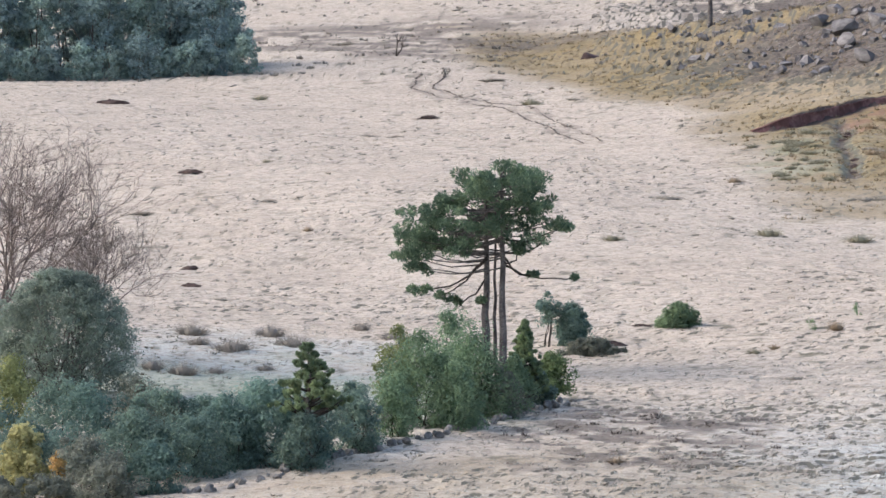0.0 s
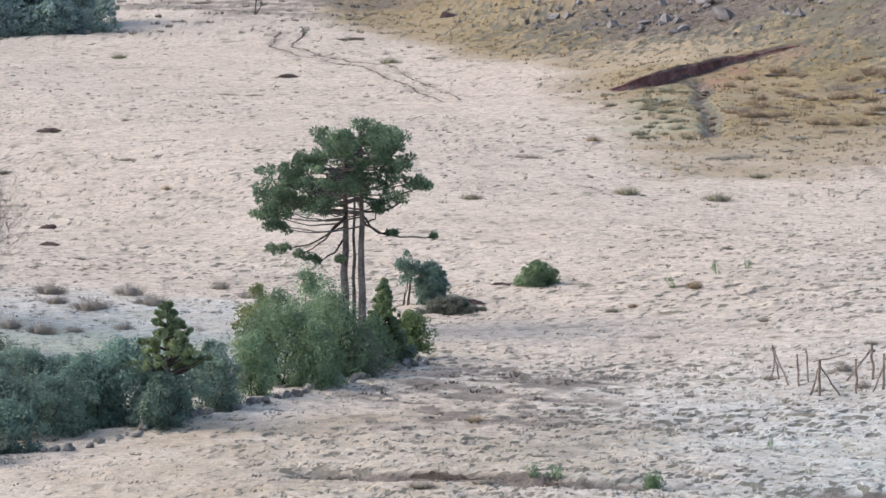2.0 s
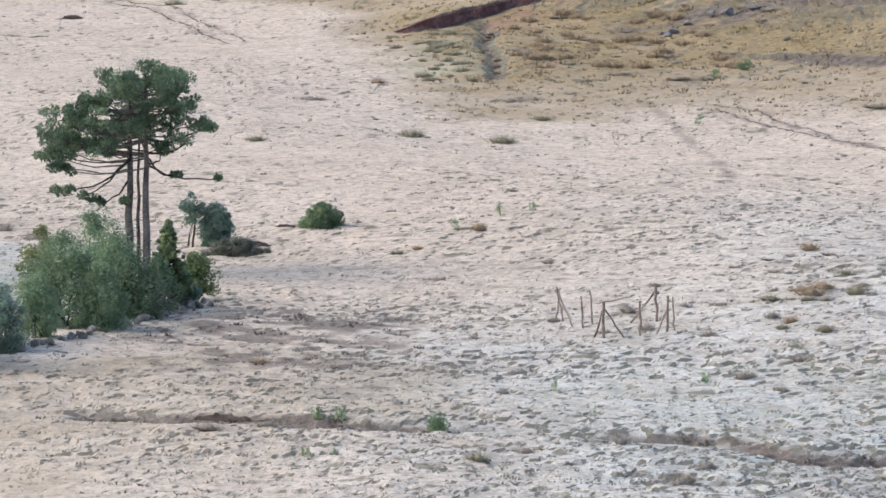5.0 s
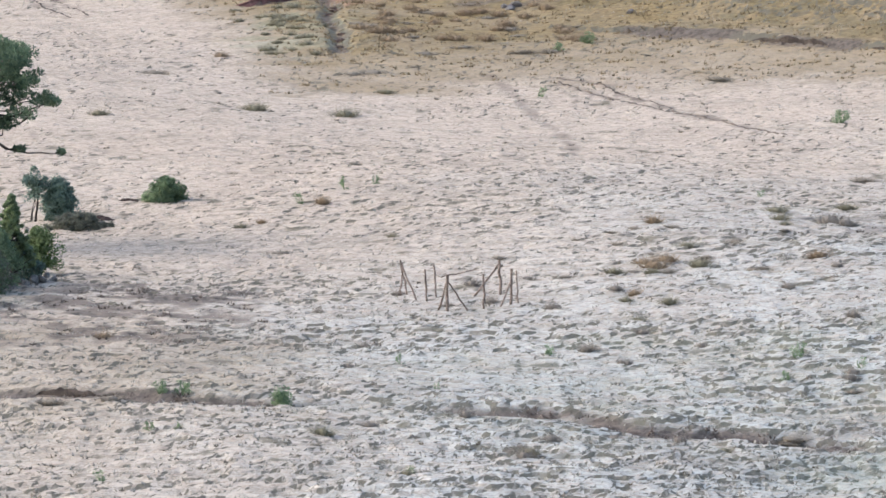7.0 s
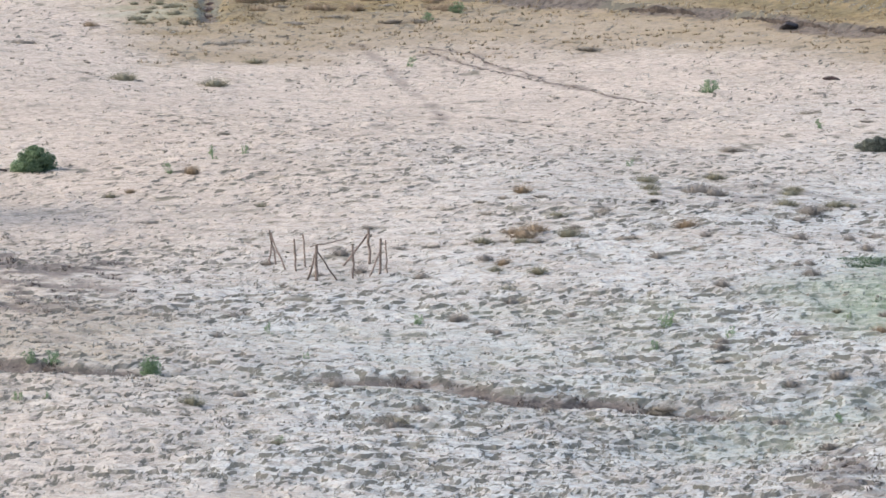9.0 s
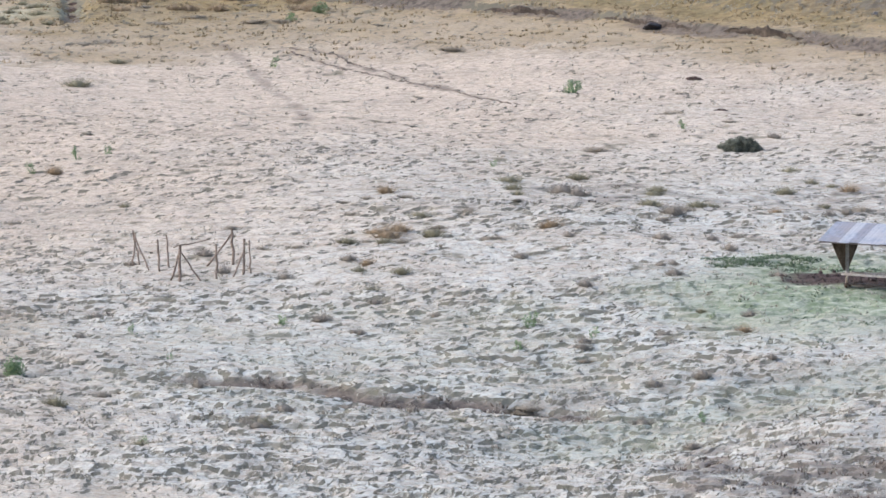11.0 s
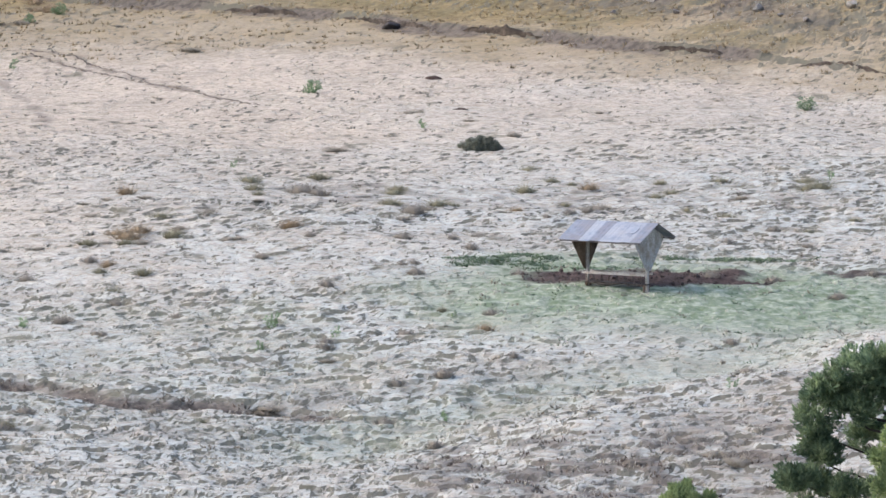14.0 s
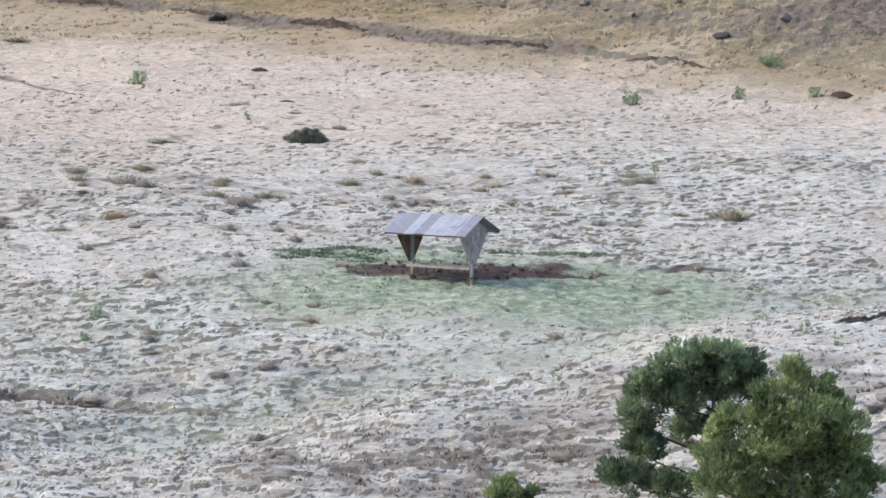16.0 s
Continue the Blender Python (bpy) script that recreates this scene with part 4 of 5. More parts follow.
# ---- cattle feeder ----
def feeder(x, y, turn):
    """A roofed hay feeder: gabled sheet roof on two tapered board ends, with a low trough between."""
    ob = thing("cattle_feeder", x, y, "small roofed cattle feeder of grey boards and metal sheets", "feeder", turn=turn, z=float(ground(np.array([x]), np.array([y]))[0]) + 0.02)
    L, W, eave, ridge = 3.6, 2.95, 2.02, 2.66
    slope = math.atan2(ridge - eave, W / 2)
    run = math.hypot(W / 2, ridge - eave)
    for side in (-1, 1):
        for i in range(8):
            g = Geo()
            n, w = 9, L / 8 + 0.03
            u = np.linspace(-w / 2, w / 2, n)
            wavy = 0.007 * np.cos(u / w * 6 * np.pi) + 0.004 * (i % 2)
            cx = -L / 2 + (i + 0.5) * L / 8
            v = []
            for lift in (0.012, 0.0):
                for s in (0.0, run + 0.02 * ((i * 7) % 3)):
                    for a, b in zip(u, wavy):
                        v.append((cx + a, side * (s * math.cos(slope)), ridge - s * math.sin(slope) + b + lift))
            q = np.arange(n - 1)
            f = np.concatenate([np.stack([q, q + 1, n + q + 1, n + q], 1), np.stack([2 * n + q, 3 * n + q, 3 * n + q + 1, 2 * n + q + 1], 1), np.stack([n + q, n + q + 1, 3 * n + q + 1, 3 * n + q], 1)])
            part("roof_sheet", g.put(v, f), SHEET_PALE if i in (2, 4, 5, 6) and side < 0 else SHEET, ob, "pale grey metal sheet" if i in (2, 4, 5, 6) and side < 0 else "")
        part("fascia", Geo().box((0, side * (W / 2 - 0.04), eave - 0.035), (L - 0.08, 0.03, 0.06)), SHEET_DARK, ob)
    part("patch_sheet", Geo().box((1.02, -0.62, 2.425), (0.42, 0.5, 0.008), Matrix.Rotation(slope, 3, "X")), SHEET_PALE, ob, "lighter patch of sheet metal")
    part("ridge_beam", Geo().box((0, 0, ridge - 0.09), (L - 0.1, 0.06, 0.10)), BEAM_WOOD, ob)
    for end in (-1, 1):
        ex = end * (L / 2 - 0.42)
        for i in range(7):
            a, b = -1.15 + i * 2.3 / 7, -1.15 + (i + 1) * 2.3 / 7 - 0.012
            top = [ridge - 0.04 - abs(v) * math.tan(slope) for v in (a, b)]
            low = [0.80 + max(0, abs(v) - 0.2) * 1.2 for v in (a, b)]
            if min(top[0] - low[0], top[1] - low[1]) < 0.02:
                continue
            v = [(ex + s * 0.012, w, z) for s in (-1, 1) for w, z in ((a, low[0]), (b, low[1]), (b, top[1]), (a, top[0]))]
            # far end boards browner, and darkened for the shade on their inner face
            part("end_board", Geo().put(v, [(0, 1, 2, 3), (4, 7, 6, 5), (0, 4, 5, 1), (1, 5, 6, 2), (2, 6, 7, 3), (3, 7, 4, 0)]), BOARD_WOOD if end > 0 else BEAM_WOOD, ob)
        part("post", Geo().box((ex - end * 0.065, 0, 1.15), (0.10, 0.12, 2.7)), BOARD_WOOD, ob)
        part("rafter", Geo().box((ex - end * 0.05, -0.62, 2.31), (0.05, 1.35, 0.07), Matrix.Rotation(slope, 3, "X")), BEAM_WOOD, ob)
        part("rafter", Geo().box((ex - end * 0.05, 0.62, 2.31), (0.05, 1.35, 0.07), Matrix.Rotation(-slope, 3, "X")), BEAM_WOOD, ob)
    inner = L - 0.84
    for side in (-1, 1):
        part("trough_rail", Geo().box((0, side * 0.34, 0.66), (inner, 0.05, 0.09)), BOARD_WOOD, ob, "grey rail")
        for i in range(8):
            sx = -inner / 2 + (i + 0.5) * inner / 8
            part("slat", Geo().box((sx, side * 0.27, 0.45), (0.022, 0.022, 0.40), Matrix.Rotation(-side * 0.28, 3, "X")), MUDDY_WOOD, ob)
    part("trough_floor", Geo().box((0, 0, 0.27), (inner, 0.36, 0.05)), MUDDY_WOOD, ob)
    for sx in (-1, 1):
        for sy in (-1, 1):
            part("leg", Geo().box((sx * (inner / 2 - 0.1), sy * 0.17, 0.12), (0.07, 0.07, 0.30)), BEAM_WOOD, ob)
    return ob


feeder(46.72, 212.7, -41.0)


# ---- old corral of leaning posts ----
def post(x, y, tall, dx, dy, r, label, seed, group="posts of the small enclosure", name="post", category="post"):
    rng = np.random.default_rng(seed)
    ob = thing(name, x, y, label, category, group, sink=0.0)
    p = bend((0, 0, -0.3), (dx, dy, tall), 0, 7, 0.02, rng)
    g = Geo().tube(p, 0.82 * np.linspace(r, r * 0.8, 7) * rng.uniform(0.9, 1.1, 7), 7)
    me = g.mesh(name, POST_WOOD, False)
    part("shaft", me, POST_WOOD, ob)
    return ob


for i, (x, y, tall, dx, dy, r) in enumerate(((19.0, 226.3, 1.35, 0.05, 0, 0.045), (19.25, 226.0, 1.4, -0.3, 0, 0.05), (19.95, 225.1, 1.28, -0.08, 0, 0.055), (20.5, 222.1, 1.5, 0.0, 0, 0.085), (20.45, 226.6, 1.3, -0.1, 0, 0.05),
                                              (22.0, 222.5, 1.4, -0.03, 0, 0.06), (23.05, 226.2, 1.45, -0.08, 0, 0.075), (23.2, 223.7, 1.42, 0.02, 0, 0.07), (23.55, 223.9, 1.3, -0.12, 0, 0.045))):
    post(x - 0.1 * (x > 19.6), y - 1.1 * (x > 19.6), tall, dx, dy, r, "weathered grey-brown wooden enclosure post", 800 + i)
for i, (x, y, tall, dx, dy, r) in enumerate(((19.7, 225.4, 1.35, -0.65, 0.8, 0.05), (20.15, 223.0, 1.15, 0.33, -0.8, 0.05), (21.5, 222.4, 1.1, -0.95, -0.2, 0.045), (21.75, 226.3, 1.3, 1.2, 0, 0.055), (22.6, 223.3, 1.0, 0.6, 0.4, 0.05))):
    post(x - 0.1 * (x > 19.6), y - 1.1 * (x > 19.6), tall, dx, dy, r, "slanting wooden brace leaning against a post", 820 + i, name="brace", category="brace", group="braces of the small enclosure")


# ---- dry stone wall along the thicket ----
def stone_mesh(seed):
    rng = np.random.default_rng(seed)
    bm = bmesh.new()
    bmesh.ops.create_icosphere(bm, subdivisions=2, radius=0.5)
    planes = [(Vector(rng.normal(size=3)).normalized(), rng.uniform(0.28, 0.42)) for i in range(9)]
    for v in bm.verts:
        for n, d in planes:
            v.co -= n * max(0.0, v.co.dot(n) - d) * 0.95
    me = bpy.data.meshes.new("stone")
    bm.to_mesh(me)
    bm.free()
    me.materials.append(STONE)
    return me


STONES = [stone_mesh(80 + i) for i in range(5)]


def stone_wall(line, seed):
    rng = np.random.default_rng(seed)
    wall = thing("dry_stone_wall", line[0][0], line[0][1], "collapsed low dry stone wall of pale field stones", "wall", sink=0.0)
    origin = wall.matrix_basis.translation
    for (ax, ay), (bx, by) in zip(line, line[1:]):
        for i in range(int(math.hypot(bx - ax, by - ay) / 0.36)):
            k = (i + rng.uniform(0, 1)) * 0.36 / math.hypot(bx - ax, by - ay)
            x, y = ax + (bx - ax) * k + rng.normal() * 0.15, ay + (by - ay) * k + rng.normal() * 0.25
            s = rng.uniform(0.22, 0.55)
            ob = new("stone", STONES[int(rng.integers(0, 5))])
            ob.parent = wall
            ob.matrix_basis = Matrix.Translation(-origin) @ pose(x, y, height(x, y) + 0.2 * s, rng.uniform(0, 360), rng.uniform(0, 40), rng.uniform(0, 360)) @ Matrix.Diagonal((s, s * 0.8, s * 0.7, 1))
    return wall


stone_wall([(-9.5, 204.6), (-7, 206.2), (-3.6, 213.6), (-2.1, 215.6), (-0.6, 218.6), (1.4, 223.2), (3.6, 229.6), (5.4, 233)], 90)
post(20.55, 225.6, 0.02, 1.5, 0.1, 0.03, "thin horizontal rail across the enclosure", 840, name="rail", category="rail", group="rails of the small enclosure").location.z += 1.05


# ---- banks of bare earth ----
def earth_bank(name, line, tall, label, material, seed, step=0.25):
    """A low broken face of earth along a line, facing down the slope; it tapers towards both ends."""
    rng = np.random.default_rng(seed)
    p = np.array(line, float)
    seg = np.hypot(*np.diff(p, axis=0).T)
    s = np.concatenate([[0], np.cumsum(seg)])
    n = int(s[-1] / step)
    q = np.linspace(0, s[-1], n)
    x, y = np.interp(q, s, p[:, 0]), np.interp(q, s, p[:, 1])
    k = q / s[-1]
    lump = 0.35 + 1.7 * wave(q, q * 0, 1.3, seed) * wave(q, q * 0 + 5, 4.0, seed + 1) + 0.3 * wave(q, q * 0 + 9, 0.5, seed + 3)
    h = tall * np.minimum(1, 5 * k) ** 0.7 * np.minimum(1, 3.0 * (1 - k)) ** 0.8 * lump
    g = Geo()
    rows = []
    for i, (f, back) in enumerate(((-0.15, -0.2), (0.25, -0.1), (0.6, 0.0), (0.9, 0.04), (1.0, 0.12), (0.7, 0.3))):
        w = 0.5 * (wave(q, q * 0 + i, 0.6, seed + 2) - 0.5) * tall
        yy = y + back + w
        base = ground(x, y - 0.4)
        rows.append(np.stack([x, yy, base + h * f + 0.09 * tall * rng.normal(size=n) * (0 < i < 5)], 1))
    v = np.concatenate(rows)
    i, j = np.meshgrid(np.arange(len(rows) - 1), np.arange(n - 1), indexing="ij")
    f = np.stack([i * n + j, i * n + j + 1, (i + 1) * n + j + 1, (i + 1) * n + j], -1).reshape(-1, 4)
    ob = new(name, g.put(v, f).mesh(name, material, flat=False))
    return tagged(ob, label, "earth bank", kind="structure")


RED_EARTH = surface("red_brown_earth", (0.17, 0.08, 0.07), (0.29, 0.155, 0.135), fine=4, coarse=0.8, bump=0.8, depth=0.08)
DARK_EARTH = surface("dark_turf_edge", (0.045, 0.036, 0.03), (0.12, 0.095, 0.078), fine=5, coarse=1.0, bump=0.8, depth=0.06)
RUT_EARTH = surface("worn_track_earth", (0.09, 0.07, 0.055), (0.22, 0.175, 0.14), fine=3, coarse=0.7, bump=0.6, depth=0.05)
def cut_face(line, seed):
    """A smooth steep face of raw earth, highest towards its lower end, with a turf lip over it."""
    p = np.array(line, float)
    q = np.linspace(0, 1, 150)
    s = np.concatenate([[0], np.cumsum(np.hypot(*np.diff(p, axis=0).T))])
    x, y = np.interp(q * s[-1], s, p[:, 0]), np.interp(q * s[-1], s, p[:, 1])
    h = np.interp(x, (20.2, 21.5, 22.8, 25, 27, 29.7, 33, 36.4), (0.02, 0.45, 0.8, 0.82, 0.75, 0.45, 0.25, 0.06)) + 0.10 * (wave(x, y, 0.8, seed) - 0.5)
    foot = ground(x, y - 0.5)
    rows = []
    for i, (f, back) in enumerate(((-0.25, -0.15), (0.2, -0.04), (0.45, 0.03), (0.7, 0.10), (0.92, 0.14), (1.06, 0.12), (1.0, 0.6))):
        w = 0.14 * (wave(x, y + 3 * i, 0.7, seed + 1) - 0.5)
        rows.append(np.stack([x - 0.5 * (back + w), y + 0.8 * (back + w), foot + h * f], 1))
    n = len(x)
    i, j = np.meshgrid(np.arange(len(rows) - 1), np.arange(n - 1), indexing="ij")
    f = np.stack([i * n + j, i * n + j + 1, (i + 1) * n + j + 1, (i + 1) * n + j], -1).reshape(-1, 4)
    return tagged(new("red_earth_bank", Geo().put(np.concatenate(rows), f).mesh("red_earth_bank", RED_EARTH, flat=False)), "raw red-brown earth bank cut into the hill foot", "earth bank", kind="structure")


cut_face(RED_CUT, 301)
earth_bank("gully_bank", [(2.5, 197.2), (6.3, 195.4), (9.2, 193.8), (13, 193.7)], 0.42, "dark eroded edge of a shallow gully in the turf", DARK_EARTH, 302, step=0.12)
earth_bank("gully_bank", [(13.5, 193.8), (17.5, 193.9), (20.8, 194)], 0.32, "dark eroded edge of a shallow gully in the turf", DARK_EARTH, 303, step=0.12)
earth_bank("gully_bank", [(21.3, 193), (24.5, 190.8), (28.5, 190.9)], 0.42, "dark eroded edge of a shallow gully in the turf", DARK_EARTH, 304, step=0.12)
earth_bank("hill_foot_bank", [(74.2, 294.2), (76.8, 292.3), (78.3, 288.8)], 0.4, "dark broken turf edge along the foot of the hill", DARK_EARTH, 310)
earth_bank("turf_bank", [(57.8, 196.6), (59, 196.9), (61, 198.2), (63.5, 199)], 0.26, "dark broken turf edge on the frosted slope", DARK_EARTH, 309, step=0.12)
earth_bank("hill_foot_bank", [(49, 334.4), (51.5, 331.2), (53.6, 328.2)], 0.36, "dark broken turf edge along the foot of the hill", DARK_EARTH, 305)
earth_bank("hill_foot_bank", [(54.8, 326.5), (57.5, 320.8), (59.6, 317.4)], 0.55, "dark broken turf edge along the foot of the hill", DARK_EARTH, 306)
earth_bank("hill_foot_bank", [(60.2, 316.6), (63, 312.5), (64.4, 309.8)], 0.6, "dark broken turf edge along the foot of the hill", DARK_EARTH, 308)
earth_bank("hill_foot_bank", [(68.2, 303.4), (70, 301), (71.8, 298.6)], 0.42, "dark broken turf edge along the foot of the hill", DARK_EARTH, 307)


# ---- worn tracks ----
def rut(line, wide, seed, label="worn brown wheel rut in the pasture"):
    """A worn rut: a ragged ribbon of dark earth pressed into the turf."""
    p = np.array(line, float)
    s = np.concatenate([[0], np.cumsum(np.hypot(*np.diff(p, axis=0).T))])
    n = int(s[-1] / 0.3)
    q = np.linspace(0, s[-1], n)
    x, y = np.interp(q, s, p[:, 0]), np.interp(q, s, p[:, 1])
    k = np.ones(9) / 9
    x[4:-4], y[4:-4] = np.convolve(x, k, "valid"), np.convolve(y, k, "valid")
    tx, ty = np.gradient(x), np.gradient(y)
    tl = np.hypot(tx, ty)
    nx, ny = -ty / tl, tx / tl
    wob = 0.5 * (wave(q, q * 0, 3.0, seed) - 0.5)
    rows = []
    for side, z in ((-1, -0.05), (-0.4, 0.025), (0.4, 0.025), (1, -0.05)):
        w = side * wide * (0.05 + wave(q, q * 0 + side, 0.9, seed + 1) * smooth((wave(q, q * 0, 4.5, seed + 2) - 0.3) / 0.25)) + wob
        px, py = x + nx * w, y + ny * w
        rows.append(np.stack([px, py, height(px, py) + z], 1))
    i, j = np.meshgrid(np.arange(3), np.arange(n - 1), indexing="ij")
    f = np.stack([i * n + j, i * n + j + 1, (i + 1) * n + j + 1, (i + 1) * n + j], -1).reshape(-1, 4)
    return tagged(new("track_rut", Geo().put(np.concatenate(rows), f).mesh("track_rut", RUT_EARTH, flat=False)), label, "track", kind="structure")


rut(TRACK_A, 0.26, 311)
rut(TRACK_B, 0.22, 312)
rut(TRACK_D, 0.26, 314)
rut(TRACK_E, 0.22, 315)


# ---- grass clumps and small plants standing on the pasture ----
def clump_mesh(name, material, seed, blades, tall, spread, wide):
    """A tuft one metre across."""
    rng = np.random.default_rng(seed)
    a, r = rng.uniform(0, 2 * np.pi, blades), np.sqrt(rng.uniform(0, 1, blades)) * 0.32
    base = np.stack([r * np.cos(a), r * np.sin(a), 0 * r - 0.06], 1)
    lean = np.stack([np.cos(a), np.sin(a), 0 * a], 1) * (r * spread)[:, None] + rng.normal(size=(blades, 3)) * [0.07, 0.07, 0]
    g = Geo().blades(base, 0.85 * tall * rng.uniform(0.5, 1.2, blades) * (1.15 - 1.7 * r), 1.6 * lean, 0.8 * wide, rng)
    n, v, tip = 12, [(0, 0, 0.36 * tall)], [0.6]
    for out, up, pale in ((0.16, 0.33, 0.5), (0.29, 0.2, 0.3), (0.38, -0.12, 0.0)):
        for j in range(n):
            k = out * rng.uniform(0.75, 1.25)
            v.append((k * math.cos(j * 6.2832 / n), k * math.sin(j * 6.2832 / n), up * tall * rng.uniform(0.8, 1.2)))
            tip.append(min(1, max(0, pale + rng.uniform(-0.2, 0.2))))
    at = g.n
    g.put(v, [(0, 1 + j, 1 + (j + 1) % n) for j in range(n)], tip)
    g.f.append(at + np.array([(1 + i * n + j, 1 + (i + 1) * n + j, 1 + (i + 1) * n + (j + 1) % n, 1 + i * n + (j + 1) % n) for i in range(2) for j in range(n)]))
    return g.mesh(name, material, flat=False)


def leafy_mesh(name, material, seed, clumps, tall, leaf):
    rng = np.random.default_rng(seed)
    g = Geo()
    for i in range(clumps):
        a, h = rng.uniform(0, 6.283), rng.uniform(0.1, 1.0)
        c = np.array([math.cos(a) * 0.34 * math.sqrt(1.05 - h * h * 0.8), math.sin(a) * 0.34 * math.sqrt(1.05 - h * h * 0.8), h * tall * 0.85])
        p, o = in_ball(rng, 26, 0.3)
        g.leaves(c + p * 0.17, leaf, rng, o + [0, 0, 0.6], 0.4)
        g.tube(bend((0, 0, -0.08), c, 0, 3), [0.02, 0.016, 0.012], 4)
    return g.mesh(name, material)


def mound_mesh(name, material, seed):
    rng = np.random.default_rng(seed)
    n, m = 18, 5
    g = Geo()
    v = [(0, 0, 0.24)]
    for i in range(1, m + 1):
        k = i / m
        for j in range(n):
            a = j * 2 * math.pi / n
            w = 0.5 * k * (1 + 0.25 * rng.normal() * 0.6)
            v.append((math.cos(a) * w, math.sin(a) * w, 0.24 * (1 - k ** 1.6) + 0.03 * rng.normal() - 0.05 * (i == m)))
    f = [(0, 1 + j, 1 + (j + 1) % n, 1 + (j + 1) % n) for j in range(n)]
    tri = np.array([q[:3] for q in f])
    quads = [(1 + (i - 1) * n + j, 1 + i * n + j, 1 + i * n + (j + 1) % n, 1 + (i - 1) * n + (j + 1) % n) for i in range(1, m) for j in range(n)]
    g.put(v, tri)
    g.f.append(np.array(quads))
    return g.mesh(name, material, flat=False)


def spread_out(name, label, category, group, meshes, spots, seed, stretch=1.0, girth=1.2):
    """One plant for each (x, y, width), turned and stretched a little differently."""
    rng = np.random.default_rng(seed)
    for i, (x, y, w) in enumerate(spots):
        ob = tagged(new(name, meshes[i % len(meshes)]), label, category, group)
        ob.matrix_basis = pose(x, y, height(x, y) - 0.02, rng.uniform(-5, 5), rng.uniform(-5, 5), rng.uniform(0, 360)) @ Matrix.Diagonal((girth * w * rng.uniform(0.9, 1.1), girth * w * rng.uniform(0.9, 1.1), 1.25 * w ** 0.75 * stretch * rng.uniform(0.85, 1.15), 1))


EARTH_SPOTS = [(7.7, 255.8, 1.13), (9.3, 261.2, 0.95), (82.3, 278.7, 1.17), (53.3, 279.6, 0.74), (-12.6, 279.7, 1.13), (-13.0, 288.4, 1.16), (54.7, 294.9, 0.97), (80.2, 294.9, 0.92), (-15.3, 340.9, 1.54), (-0.9, 388.9, 1.37), (-23.3, 397.1, 2.40)]
DARK_SPOTS = [(41.6, 172.0, 1.25), (41.0, 173.0, 0.90), (19.4, 181.4, 0.66), (29.4, 190.2, 0.86), (29.5, 190.3, 0.82), (4.1, 192.1, 0.78), (6.1, 192.5, 0.78), (1.2, 197.6, 0.64), (33.0, 199.1, 0.53), (8.7, 200.6, 0.61), (11.1, 210.7, 0.21), (11.1, 210.7, 0.26), (34.2, 228.8, 0.58), (24.4, 228.9, 0.70), (26.0, 228.9, 0.58), (36.7, 231.7, 0.71), (14.9, 231.7, 0.35), (23.8, 235.0, 0.76), (29.2, 237.1, 0.63), (52.0, 240.2, 1.24), (15.1, 241.5, 1.10), (59.7, 241.8, 0.60), (59.2, 243.8, 0.76), (43.9, 263.4, 0.97), (44.0, 263.5, 0.97), (20.5, 272.0, 0.60), (-10.8, 272.0, 0.69), (52.8, 274.5, 0.56), (59.9, 277.3, 0.46), (19.9, 278.6, 0.28), (50.5, 278.9, 0.91), (19.0, 279.1, 0.28)]
DARK_SPOTS_FAR = [(67.3, 282.5, 0.47), (39.4, 291.0, 0.35), (-4.3, 294.8, 0.47), (64.7, 295.9, 0.30), (13.3, 297.5, 0.30), (13.4, 297.7, 0.36), (-7.9, 308.8, 0.31), (15.9, 309.4, 0.31), (15.8, 310.2, 0.31), (23.7, 313.6, 0.38), (44.6, 315.0, 1.28), (-14.9, 315.1, 0.32), (-17.0, 317.4, 0.96), (-10.0, 321.0, 0.58), (12.9, 321.2, 1.16), (24.3, 323.3, 0.98), (25.6, 324.3, 1.18), (28.2, 327.1, 0.86), (41.6, 329.2, 0.33), (37.1, 333.3, 1.01), (35.3, 333.7, 1.15), (32.1, 337.4, 1.02), (25.1, 344.4, 0.76), (25.2, 354.3, 0.71), (31.8, 356.6, 1.08), (26.2, 364.8, 0.74), (31.0, 369.0, 0.97), (-3.1, 373.0, 0.75), (-4.8, 374.4, 0.94), (9.4, 400.7, 0.81), (3.7, 420.4, 1.48), (-8.2, 461.6, 1.39)]
OLIVE_SPOTS_FAR = [(6.3, 397.8, 1.20), (-13.1, 405.4, 0.90)]
OLIVE_SPOTS = [(15.0, 176.5, 0.47), (19.5, 182.0, 0.67), (26.3, 184.8, 0.53), (12.9, 185.0, 0.68), (8.2, 186.1, 0.26), (39.0, 208.4, 0.34), (27.3, 215.6, 0.66), (29.1, 220.0, 0.67), (27.6, 221.4, 0.50), (29.5, 228.3, 0.56), (28.0, 228.8, 0.70), (31.7, 229.9, 0.84), (64.3, 234.7, 1.47), (31.9, 235.7, 0.72), (62.3, 235.9, 0.59), (20.1, 243.6, 0.44), (55.6, 245.1, 0.61), (52.5, 248.7, 0.41), (51.8, 249.6, 0.56), (13.9, 250.4, 0.56), (8.9, 295.4, 0.89), (22.1, 298.9, 1.27), (17.3, 300.1, 1.06), (17.4, 300.6, 1.06), (25.4, 313.1, 0.95), (23.0, 334.0, 0.67), (22.7, 338.4, 0.75), (22.2, 345.3, 0.63), (-10.8, 346.7, 0.49), (24.5, 349.7, 0.70), (23.3, 352.7, 0.64), (24.5, 360.5, 0.58)]
